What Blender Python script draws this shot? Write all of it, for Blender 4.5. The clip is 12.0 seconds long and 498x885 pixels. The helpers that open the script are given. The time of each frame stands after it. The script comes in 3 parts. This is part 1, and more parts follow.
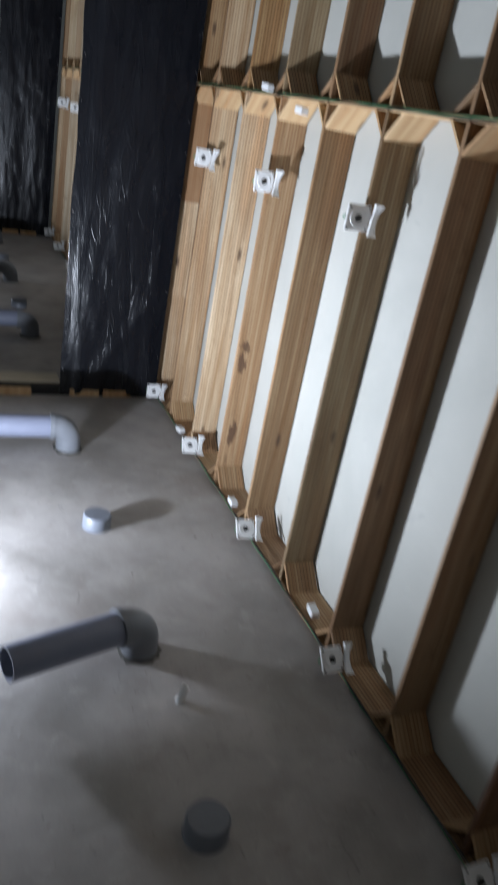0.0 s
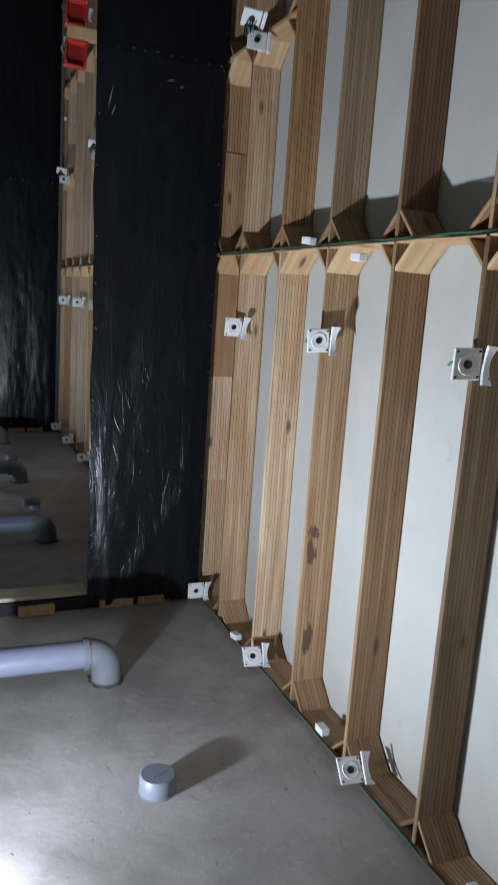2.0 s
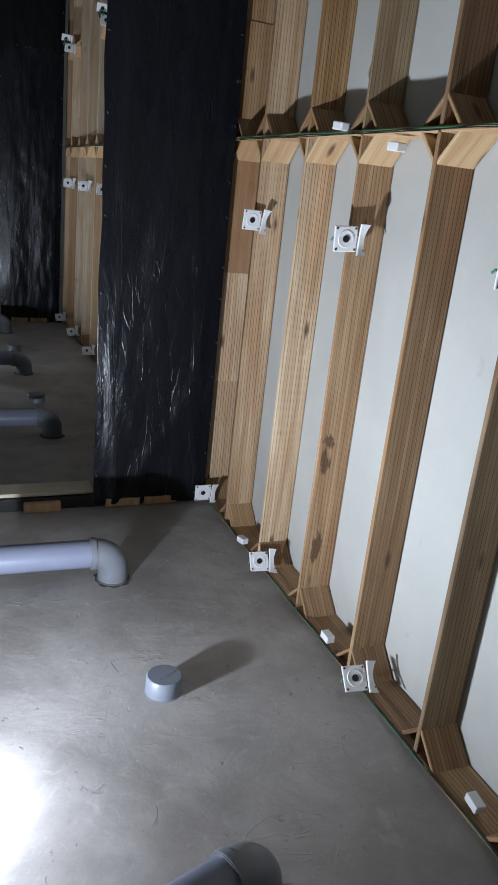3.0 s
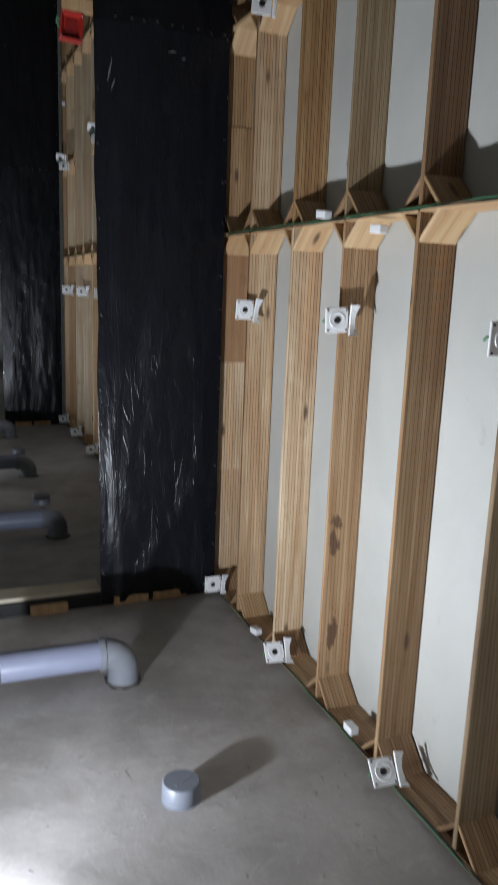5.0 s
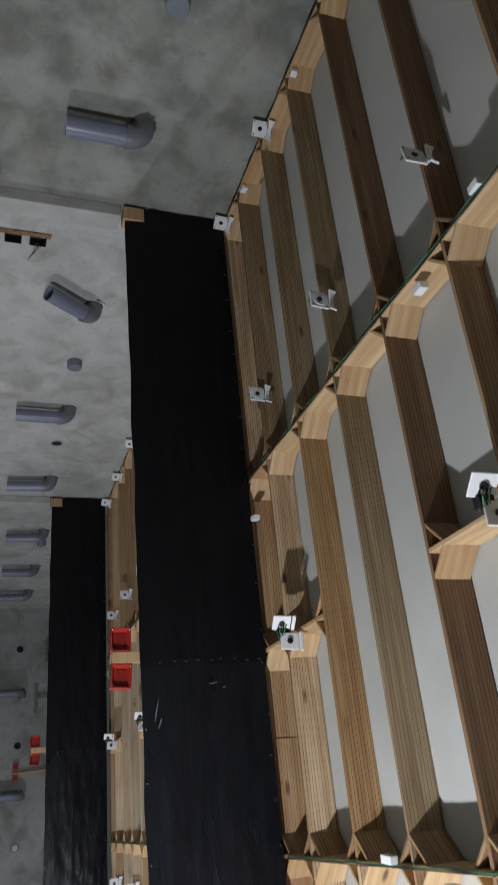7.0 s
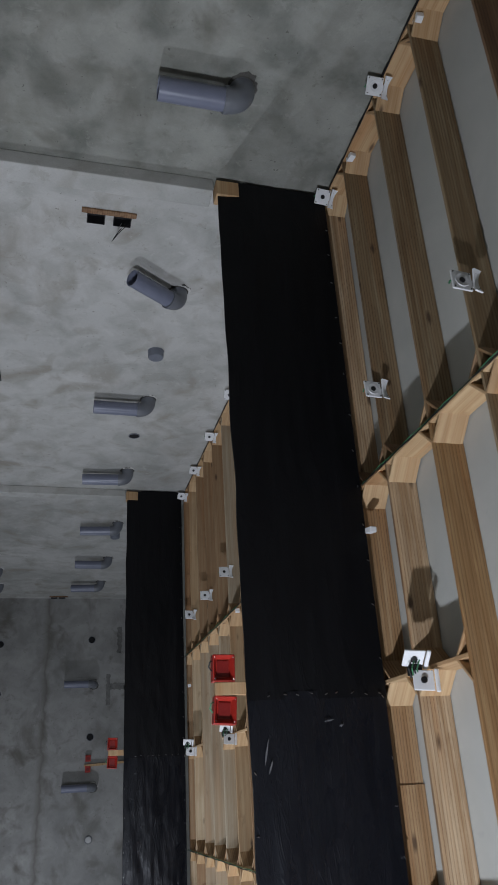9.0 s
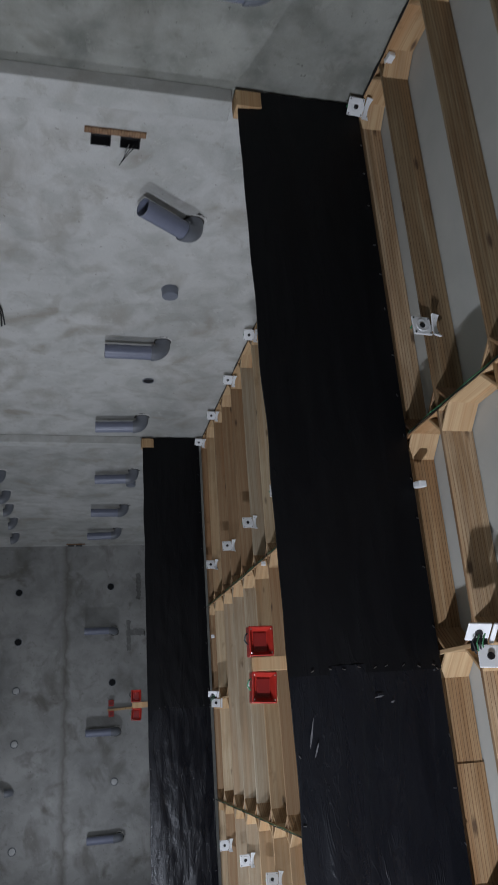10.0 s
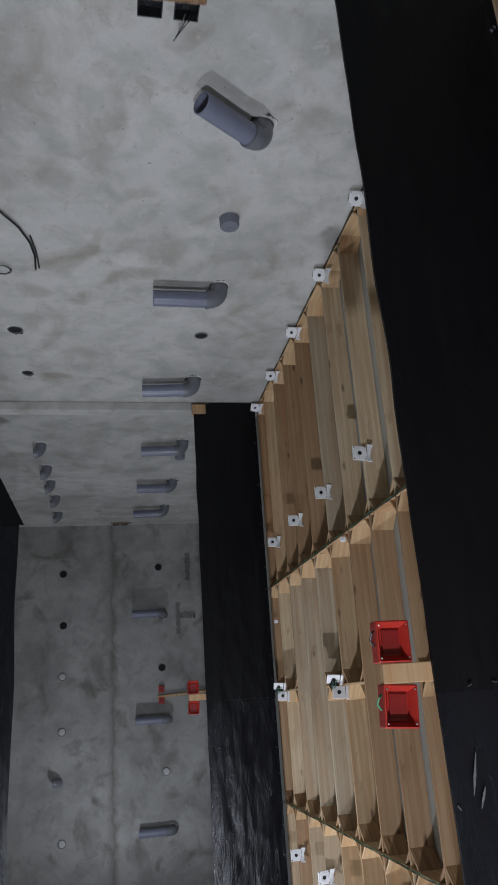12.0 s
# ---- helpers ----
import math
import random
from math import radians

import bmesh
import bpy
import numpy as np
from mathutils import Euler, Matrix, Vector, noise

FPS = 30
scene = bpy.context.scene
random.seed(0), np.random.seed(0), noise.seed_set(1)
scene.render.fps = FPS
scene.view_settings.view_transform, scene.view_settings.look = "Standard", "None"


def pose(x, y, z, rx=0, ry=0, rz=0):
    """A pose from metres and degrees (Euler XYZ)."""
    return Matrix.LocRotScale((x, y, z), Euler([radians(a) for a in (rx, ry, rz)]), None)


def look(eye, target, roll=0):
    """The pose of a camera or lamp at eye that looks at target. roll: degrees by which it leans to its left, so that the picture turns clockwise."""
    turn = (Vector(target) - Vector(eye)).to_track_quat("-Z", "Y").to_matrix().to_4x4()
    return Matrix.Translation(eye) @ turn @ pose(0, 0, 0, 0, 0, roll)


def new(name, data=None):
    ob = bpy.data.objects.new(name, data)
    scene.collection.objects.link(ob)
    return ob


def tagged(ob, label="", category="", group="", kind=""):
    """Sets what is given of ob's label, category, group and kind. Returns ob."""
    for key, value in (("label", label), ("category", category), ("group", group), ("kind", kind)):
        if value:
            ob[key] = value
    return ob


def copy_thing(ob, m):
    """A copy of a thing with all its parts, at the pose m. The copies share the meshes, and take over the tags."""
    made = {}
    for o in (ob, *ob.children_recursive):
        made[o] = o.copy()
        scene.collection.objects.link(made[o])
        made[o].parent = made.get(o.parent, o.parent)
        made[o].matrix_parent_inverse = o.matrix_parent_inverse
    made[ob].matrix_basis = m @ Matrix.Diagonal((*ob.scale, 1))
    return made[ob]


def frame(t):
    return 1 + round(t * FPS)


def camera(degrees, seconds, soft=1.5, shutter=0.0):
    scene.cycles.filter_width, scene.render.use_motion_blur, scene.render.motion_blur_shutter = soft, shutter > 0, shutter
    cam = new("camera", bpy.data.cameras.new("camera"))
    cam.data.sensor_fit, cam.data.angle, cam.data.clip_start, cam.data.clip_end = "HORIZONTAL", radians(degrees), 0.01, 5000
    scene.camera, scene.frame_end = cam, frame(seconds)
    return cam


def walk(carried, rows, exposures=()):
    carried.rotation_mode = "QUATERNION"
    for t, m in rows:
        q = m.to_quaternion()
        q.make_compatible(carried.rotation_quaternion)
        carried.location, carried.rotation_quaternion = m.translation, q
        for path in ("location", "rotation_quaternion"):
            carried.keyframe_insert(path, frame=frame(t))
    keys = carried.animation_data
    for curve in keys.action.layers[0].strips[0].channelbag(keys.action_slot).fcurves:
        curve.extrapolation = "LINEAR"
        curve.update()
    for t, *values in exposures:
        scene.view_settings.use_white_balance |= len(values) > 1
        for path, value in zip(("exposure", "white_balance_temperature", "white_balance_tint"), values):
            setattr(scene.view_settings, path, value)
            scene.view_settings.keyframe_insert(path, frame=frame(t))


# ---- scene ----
cam = camera(37.0, 12.0, 0.7, 0.4)
PATH = [
    (0, (0.002, 0.139, 1.652), (0.797, 1.791, 0.854), 11.0),
    (0.5, (-0.020, 0.360, 1.724), (0.721, 2.143, 1.204), 6.9),
    (1, (-0.035, 0.464, 1.722), (0.682, 2.297, 1.364), 4.1),
    (1.5, (-0.029, 0.633, 1.580), (0.681, 2.479, 1.287), 2.8),
    (2, (0.004, 0.753, 1.533), (0.791, 2.553, 1.159), 3.9),
    (2.5, (0.013, 0.841, 1.516), (0.812, 2.580, 0.935), 5.9),
    (2.8, (0.008, 0.895, 1.535), (0.790, 2.626, 0.910), 6.9),
    (3, (0.005, 0.873, 1.532), (0.780, 2.601, 0.891), 6.2),
    (3.2, (0.003, 0.877, 1.535), (0.777, 2.598, 0.873), 6.4),
    (4.8, (0.030, 0.886, 1.499), (0.799, 2.661, 0.993), 3.5),
    (5, (0.028, 0.886, 1.508), (0.794, 2.688, 1.099), 2.2),
    (5.5, (0.020, 0.868, 1.572), (0.745, 2.729, 1.460), -0.4),
    (5.7, (0.011, 0.841, 1.622), (0.692, 2.720, 1.694), -1.1),
    (6, (0.003, 0.857, 1.745), (0.619, 2.733, 2.061), -2.2),
    (6.2, (-0.011, 0.846, 1.785), (0.604, 2.682, 2.280), -4.1),
    (6.5, (0.007, 0.827, 1.868), (0.647, 2.598, 2.542), -5.4),
    (7, (-0.002, 0.787, 1.964), (0.644, 2.470, 2.829), -5.8),
    (7.5, (-0.022, 0.781, 2.009), (0.559, 2.466, 2.917), -4.2),
    (7.7, (-0.041, 0.802, 2.015), (0.493, 2.526, 2.877), -3.2),
    (9.3, (-0.103, 1.276, 2.324), (0.370, 3.036, 3.149), -3.7),
    (9.5, (-0.093, 1.334, 2.380), (0.335, 3.124, 3.162), -4.7),
    (10, (-0.101, 1.506, 2.421), (0.370, 3.323, 3.113), -4.1),
    (10.5, (-0.105, 1.736, 2.425), (0.375, 3.565, 3.079), -2.6),
    (11, (-0.124, 1.910, 2.477), (0.271, 3.756, 3.140), -1.8),
    (11.5, (-0.127, 2.109, 2.552), (0.207, 3.959, 3.235), -3.5),
    (12, (-0.139, 2.298, 2.563), (0.231, 4.153, 3.212), -3.9),
]
EXPOSURES = [(0.0, 1.32, 6300, 11), (1.0, 0.85, 6280, 11), (3.0, 0.94, 6250, 11), (5.0, 0.9, 6600, 11), (5.5, 0.87, 6800, 11), (6.0, 1.08, 6950, 11), (6.5, 1.42, 6950, 11), (7.0, 1.52, 6750, 12), (7.5, 1.55, 6650, 12), (9.5, 1.55, 6450, 13), (11.0, 1.65, 6450, 13), (12.0, 1.75, 6550, 14)]
walk(cam, [(t, look(eye, target, roll)) for t, eye, target, roll in PATH], EXPOSURES)


# ---------------------------------------------------------------- lights
EAST, BOARD, WEST = 1.28, 1.413, -1.60      # face of the studs, face of the lining, west wall
CEIL, NOG_A, NOG_MID, NOG_B = 5.255, 1.738, 2.605, 3.485
PITCH, STUD_T, DEEP = 0.40, 0.016, 0.13
BAY = 4.67                                 # length of one room
SOUTH, FAR = -0.66, 13.88

world = bpy.data.worlds.new("world")
scene.world = world
world.use_nodes = True
world.node_tree.nodes["Background"].inputs[0].default_value = (0.6, 0.7, 0.8, 1)
world.node_tree.nodes["Background"].inputs[1].default_value = 0.02

# small work lights standing on the floor of each room: a bright face tipped up and a little to the timber wall, and its scattered glow
LAMPS = [(-0.07, 2.43, 0.185, 15.5, 29.0, (0.38, 0.42, 1.1)), (-0.12, 7.03, 0.185, 3.6, 18.5, (0.08, 0.08, 1.1)), (-0.05, 12.0, 0.185, 1.5, 7.5, (0.06, 0.12, 1.0))]
for lx, ly, lz, glow, beam, aim in LAMPS:
    data = bpy.data.lights.new("work_light_glow", "POINT")
    data.energy, data.shadow_soft_size, data.color = glow, 0.035, (0.80, 0.88, 1.0)
    new("work_light_glow", data).matrix_world = pose(lx, ly, lz)
    data = bpy.data.lights.new("work_light_face", "AREA")
    data.shape, data.size, data.energy, data.color = "DISK", 0.08, beam, (0.80, 0.88, 1.0)
    new("work_light_face", data).matrix_world = look((lx, ly, lz + 0.01), (lx + aim[0], ly + aim[1], lz + aim[2]))


# ---------------------------------------------------------------- materials
def mat(name, rough=0.6, metal=0.0):
    m = bpy.data.materials.new(name)
    m.use_nodes = True
    b = m.node_tree.nodes["Principled BSDF"]
    b.inputs["Roughness"].default_value, b.inputs["Metallic"].default_value = rough, metal
    return m, m.node_tree, b


def add(nt, kind, **sockets):
    n = nt.nodes.new(kind)
    for key, value in sockets.items():
        n.inputs[key.replace("_", " ")].default_value = value
    return n


def ramp(nt, fac, stops):
    n = nt.nodes.new("ShaderNodeValToRGB")
    while len(n.color_ramp.elements) < len(stops):
        n.color_ramp.elements.new(0.5)
    for e, (p, c) in zip(n.color_ramp.elements, stops):
        e.position, e.color = p, (*c, 1) if len(c) == 3 else c
    nt.links.new(fac, n.inputs[0])
    return n.outputs[0]


def grey(v):
    return (v, v, v)


def mixc(nt, fac, a, b, mode="MIX"):
    n = nt.nodes.new("ShaderNodeMix")
    n.data_type, n.blend_type = "RGBA", mode
    for value, socket in ((fac, n.inputs[0]), (a, n.inputs[6]), (b, n.inputs[7])):
        if isinstance(value, (int, float)):
            socket.default_value = value
        elif isinstance(value, tuple):
            socket.default_value = (*value, 1)
        else:
            nt.links.new(value, socket)
    return n.outputs[2]


def math_node(nt, op, a, b=0.0):
    n = nt.nodes.new("ShaderNodeMath")
    n.operation = op
    for value, socket in ((a, n.inputs[0]), (b, n.inputs[1])):
        if isinstance(value, (int, float)):
            socket.default_value = value
        else:
            nt.links.new(value, socket)
    return n.outputs[0]


def coords(nt, scale=(1, 1, 1), kind="Object", shift=None):
    tc, mp = nt.nodes.new("ShaderNodeTexCoord"), nt.nodes.new("ShaderNodeMapping")
    mp.inputs["Scale"].default_value = scale
    nt.links.new(tc.outputs[kind], mp.inputs["Vector"])
    if shift is not None:
        nt.links.new(shift, mp.inputs["Location"])
    return mp.outputs[0]


def noise_tex(nt, vec, scale, detail=4.0, rough=0.55, distortion=0.0):
    n = add(nt, "ShaderNodeTexNoise", Scale=scale, Detail=detail, Roughness=rough, Distortion=distortion)
    nt.links.new(vec, n.inputs["Vector"])
    return n.outputs["Fac"]


def bump(nt, bsdf, height, strength=0.3, distance=0.002):
    n = add(nt, "ShaderNodeBump", Strength=strength, Distance=distance)
    nt.links.new(height, n.inputs["Height"])
    nt.links.new(n.outputs[0], bsdf.inputs["Normal"])


def timber(name, tones, reeded=True, knots=True, stain=()):
    """Sawn planks: the grain runs along local z; tone and grain differ from plank to plank."""
    m, nt, b = mat(name, 0.68)
    info = nt.nodes.new("ShaderNodeObjectInfo")
    shift = math_node(nt, "MULTIPLY", info.outputs["Random"], 37.0)
    grain = noise_tex(nt, coords(nt, (38, 38, 1.6), shift=shift), 1.0, 5.0, 0.6, 0.6)
    broad = noise_tex(nt, coords(nt, (9, 9, 0.9), shift=shift), 1.0, 3.0, 0.5, 0.8)
    base = ramp(nt, info.outputs["Random"], tones)
    col = mixc(nt, ramp(nt, grain, [(0.34, grey(0)), (0.64, grey(1))]), mixc(nt, 1.0, base, (0.58, 0.48, 0.39) if reeded else (0.80, 0.73, 0.66), "MULTIPLY"), base)
    col = mixc(nt, ramp(nt, broad, [(0.50, grey(0)), (0.66, grey(0.62 if reeded else 0.30))]), col, mixc(nt, 1.0, base, (0.48, 0.36, 0.28), "MULTIPLY"))
    dirt = noise_tex(nt, coords(nt, (5, 5, 2.2), shift=shift), 1.0, 5.0, 0.6, 0.3)
    col = mixc(nt, ramp(nt, dirt, [(0.50, grey(0)), (0.68, grey(0.42))]), col, mixc(nt, 1.0, base, (0.62, 0.52, 0.44), "MULTIPLY"))
    wash = noise_tex(nt, coords(nt, (16, 16, 0.7), shift=shift), 1.0, 3.0, 0.5, 0.4)
    col = mixc(nt, ramp(nt, wash, [(0.54, grey(0)), (0.68, grey(0.45))]), col, mixc(nt, 1.0, base, (1.0, 0.74, 0.55), "MULTIPLY"))
    figure = add(nt, "ShaderNodeTexWave", Scale=1.0, Distortion=7.0, Detail=3.0)
    figure.inputs["Detail Scale"].default_value = 0.6
    figure.wave_type, figure.bands_direction = "BANDS", "X"
    nt.links.new(coords(nt, (7.5, 7.5, 0.55), shift=shift), figure.inputs["Vector"])
    col = mixc(nt, ramp(nt, figure.outputs["Fac"], [(0.0, grey(0.0)), (0.55, grey(0.10)), (0.9, grey(0.50)), (1.0, grey(0.12))]), col, mixc(nt, 1.0, base, (0.66, 0.50, 0.36), "MULTIPLY"))
    blotch = noise_tex(nt, coords(nt, (11, 11, 5.5), shift=shift), 1.0, 5.0, 0.65, 0.4)
    col = mixc(nt, ramp(nt, blotch, [(0.62, grey(0)), (0.74, grey(0.55))]), col, mixc(nt, 1.0, base, (0.40, 0.29, 0.20), "MULTIPLY"))
    if knots:
        v = add(nt, "ShaderNodeTexVoronoi", Scale=1.0, Randomness=1.0)
        nt.links.new(coords(nt, (9, 9, 3.0), shift=shift), v.inputs["Vector"])
        col = mixc(nt, ramp(nt, v.outputs["Distance"], [(0.05, grey(0.85)), (0.13, grey(0))]), col, (0.07, 0.035, 0.018))
    for sx, sz in stain:
        mp = nt.nodes.new("ShaderNodeMapping")
        tc = nt.nodes.new("ShaderNodeTexCoord")
        mp.inputs["Location"].default_value, mp.inputs["Scale"].default_value = (-sx * 11, 0, -sz * 3.4), (11, 0.01, 3.4)
        nt.links.new(tc.outputs["Object"], mp.inputs["Vector"])
        length = nt.nodes.new("ShaderNodeVectorMath")
        length.operation = "LENGTH"
        nt.links.new(mp.outputs[0], length.inputs[0])
        ragged = math_node(nt, "ADD", length.outputs["Value"], math_node(nt, "MULTIPLY", blotch, 1.5))
        col = mixc(nt, ramp(nt, ragged, [(0.92, grey(0.92)), (1.20 if sz > -0.5 else 1.02, grey(0))]), col, (0.11, 0.055, 0.028))
    height = grain
    if reeded:
        w = add(nt, "ShaderNodeTexWave", Scale=1.0, Distortion=0.35, Detail=1.0)
        w.wave_type, w.bands_direction = "BANDS", "X"
        nt.links.new(coords(nt, (23, 2, 0.10), shift=shift), w.inputs["Vector"])
        lines = ramp(nt, w.outputs["Fac"], [(0.0, grey(1)), (0.10, grey(0))])
        worn = ramp(nt, noise_tex(nt, coords(nt, (7, 7, 1.4), shift=shift), 1.0, 4.0, 0.6, 0.4), [(0.36, grey(0.42)), (0.58, grey(1.0))])
        lines = math_node(nt, "MULTIPLY", lines, worn)
        col = mixc(nt, lines, col, mixc(nt, 1.0, col, (0.30, 0.22, 0.165), "MULTIPLY"))
        height = math_node(nt, "SUBTRACT", grain, lines)
    nt.links.new(col, b.inputs["Base Color"])
    bump(nt, b, height, 0.35, 0.0015)
    return m


WOOD = timber("tan_reeded_pine", [(0.0, (0.50, 0.34, 0.185)), (0.4, (0.43, 0.285, 0.15)), (0.7, (0.37, 0.25, 0.14)), (1.0, (0.33, 0.205, 0.11))])
WOOD_YELLOW = timber("pale_reeded_pine", [(0.0, (0.74, 0.585, 0.40)), (1.0, (0.66, 0.515, 0.345))])
WOOD_TAN = timber("tan_fine_reeded_pine", [(0.0, (0.66, 0.505, 0.33)), (1.0, (0.59, 0.445, 0.285))])
WOOD_OLIVE = timber("grey_olive_reeded_pine", [(0.0, (0.37, 0.28, 0.165)), (1.0, (0.31, 0.235, 0.14))])
WOOD_RED = timber("reddish_reeded_pine", [(0.0, (0.44, 0.275, 0.125)), (1.0, (0.38, 0.235, 0.105))])
WOOD_PLAIN_RED = timber("reddish_smooth_pine", [(0.0, (0.40, 0.24, 0.125)), (1.0, (0.37, 0.22, 0.115))], reeded=False)
ROOM_2_KINDS = [timber("room_2_pine_" + n, [(0.0, tuple(c * 1.06 for c in t)), (1.0, tuple(c * 0.92 for c in t))], reeded=False) for n, t in
                (("pale", (0.57, 0.46, 0.31)), ("grey", (0.47, 0.39, 0.28)), ("brown", (0.38, 0.25, 0.14)), ("red", (0.43, 0.285, 0.16)), ("tan", (0.49, 0.355, 0.21)))]
WOOD_STAINED = timber("stained_reeded_pine", [(0.0, (0.50, 0.345, 0.20)), (1.0, (0.46, 0.31, 0.175))], stain=((-0.036, -0.22), (-0.02, -0.60)))
WOOD_DARK = timber("brown_reeded_pine", [(0.0, (0.30, 0.185, 0.10)), (0.5, (0.26, 0.155, 0.08)), (1.0, (0.31, 0.205, 0.115))])
WOOD_PALE = timber("pale_sawn_pine", [(0.0, (0.62, 0.45, 0.26)), (1.0, (0.52, 0.35, 0.19))], reeded=False)


def plain(name, colour, rough=0.5, scale=60.0, vary=0.12, relief=0.05, metal=0.0):
    m, nt, b = mat(name, rough, metal)
    n = noise_tex(nt, coords(nt), scale, 3.0)
    low = tuple(c * (1 - vary) for c in colour)
    nt.links.new(ramp(nt, n, [(0.3, low), (0.7, colour)]), b.inputs["Base Color"])
    bump(nt, b, n, relief, 0.001)
    return m


def concrete(name, light, dark, stain, rough, patch=1.3, relief=0.35, trowel=False, seam=None):
    m, nt, b = mat(name, rough)
    at = coords(nt)
    big = noise_tex(nt, at, patch, 5.0, 0.55, 0.25)
    mid = noise_tex(nt, at, 4.2, 4.0, 0.55, 0.5)
    fine = noise_tex(nt, at, 120.0, 3.0, 0.6)
    col = ramp(nt, big, [(0.34, dark), (0.50, tuple(0.35 * a + 0.65 * c for a, c in zip(dark, light))), (0.66, light)])
    col = mixc(nt, ramp(nt, mid, [(0.36, grey(0.6)), (0.56, grey(0))]), col, mixc(nt, 1.0, col, (0.70, 0.705, 0.68), "MULTIPLY"))
    runs = noise_tex(nt, coords(nt, (2.6, 1.5, 1.5)), 1.0, 5.0, 0.55, 0.35)
    col = mixc(nt, ramp(nt, runs, [(0.55, grey(0)), (0.68, grey(0.6))]), col, stain)
    spots = noise_tex(nt, at, 2.6, 4.0, 0.5, 0.6)
    col = mixc(nt, ramp(nt, spots, [(0.57, grey(0)), (0.72, grey(0.85))]), col, stain)
    specks = noise_tex(nt, at, 14.0, 4.0, 0.6, 0.3)
    col = mixc(nt, ramp(nt, specks, [(0.66, grey(0)), (0.74, grey(0.5))]), col, stain)
    pale = noise_tex(nt, at, 1.9, 5.0, 0.55, 0.3)
    col = mixc(nt, ramp(nt, pale, [(0.58, grey(0)), (0.72, grey(0.5))]), col, tuple(min(1.0, c * 1.18) for c in light))
    col = mixc(nt, ramp(nt, fine, [(0.3, grey(0.22)), (0.6, grey(0))]), col, mixc(nt, 1.0, col, (0.7, 0.7, 0.7), "MULTIPLY"))
    crisp = noise_tex(nt, at, 8.0, 9.0, 0.72, 0.5)
    col = mixc(nt, ramp(nt, crisp, [(0.58, grey(0)), (0.63, grey(0.30))]), col, stain)
    col = mixc(nt, ramp(nt, crisp, [(0.36, grey(0.28)), (0.41, grey(0))]), col, tuple(min(1.0, c * 1.15) for c in light))
    pits = noise_tex(nt, at, 38.0, 3.0, 0.55, 0.2)
    col = mixc(nt, ramp(nt, pits, [(0.70, grey(0)), (0.73, grey(0.6))]), col, mixc(nt, 1.0, stain, (0.5, 0.5, 0.5), "MULTIPLY"))
    height = math_node(nt, "ADD", math_node(nt, "MULTIPLY", fine, 0.12), mid)
    if seam is not None:
        xyz = nt.nodes.new("ShaderNodeSeparateXYZ")
        nt.links.new(at, xyz.inputs[0])
        wander = math_node(nt, "MULTIPLY", math_node(nt, "SUBTRACT", mid, 0.5), 0.16)
        off = math_node(nt, "ABSOLUTE", math_node(nt, "ADD", math_node(nt, "SUBTRACT", xyz.outputs["X"], seam), wander))
        col = mixc(nt, ramp(nt, off, [(0.0, grey(0.75)), (0.025, grey(0.45)), (0.09, grey(0))]), col, stain)
        height = math_node(nt, "SUBTRACT", height, ramp(nt, off, [(0.0, grey(0.8)), (0.02, grey(0))]))
    if trowel:
        chips = ramp(nt, noise_tex(nt, coords(nt, (21, 13, 1)), 1.0, 6.0, 0.7, 1.4), [(0.64, grey(0)), (0.68, grey(1))])
        few = ramp(nt, noise_tex(nt, at, 5.0, 3.0), [(0.44, grey(0)), (0.56, grey(1))])
        marks = math_node(nt, "MULTIPLY", chips, few)
        col = mixc(nt, math_node(nt, "MULTIPLY", marks, 0.35), col, (0.13, 0.12, 0.11))
        height = math_node(nt, "SUBTRACT", height, math_node(nt, "MULTIPLY", marks, 1.2))
        swirl = noise_tex(nt, coords(nt, (2.5, 3.2, 1)), 1.0, 5.0, 0.6, 1.6)
        height = math_node(nt, "ADD", height, math_node(nt, "MULTIPLY", swirl, 1.0))
        sweeps = noise_tex(nt, coords(nt, (1.2, 3.4, 1)), 1.0, 5.0, 0.62, 0.3)
        ridge = ramp(nt, sweeps, [(0.492, grey(0)), (0.50, grey(1)), (0.508, grey(0))])
        broken = ramp(nt, noise_tex(nt, at, 3.4, 4.0, 0.6), [(0.52, grey(0)), (0.64, grey(1))])
        ridge = math_node(nt, "MULTIPLY", ridge, broken)
        height = math_node(nt, "ADD", height, math_node(nt, "MULTIPLY", ridge, 0.45))
        col = mixc(nt, math_node(nt, "MULTIPLY", ridge, 0.2), col, tuple(c * 1.2 for c in light))
        scuff = noise_tex(nt, at, 17.0, 6.0, 0.7, 0.6)
        height = math_node(nt, "ADD", height, math_node(nt, "MULTIPLY", scuff, 0.28))
        col = mixc(nt, ramp(nt, scuff, [(0.58, grey(0)), (0.70, grey(0.4))]), col, tuple(c * 1.12 for c in light))
        thin = noise_tex(nt, coords(nt, (5, 16, 1)), 1.0, 5.0, 0.65, 0.8)
        col = mixc(nt, ramp(nt, thin, [(0.58, grey(0)), (0.70, grey(0.4))]), col, dark)
    nt.links.new(col, b.inputs["Base Color"])
    bump(nt, b, height, relief, 0.004)
    return m


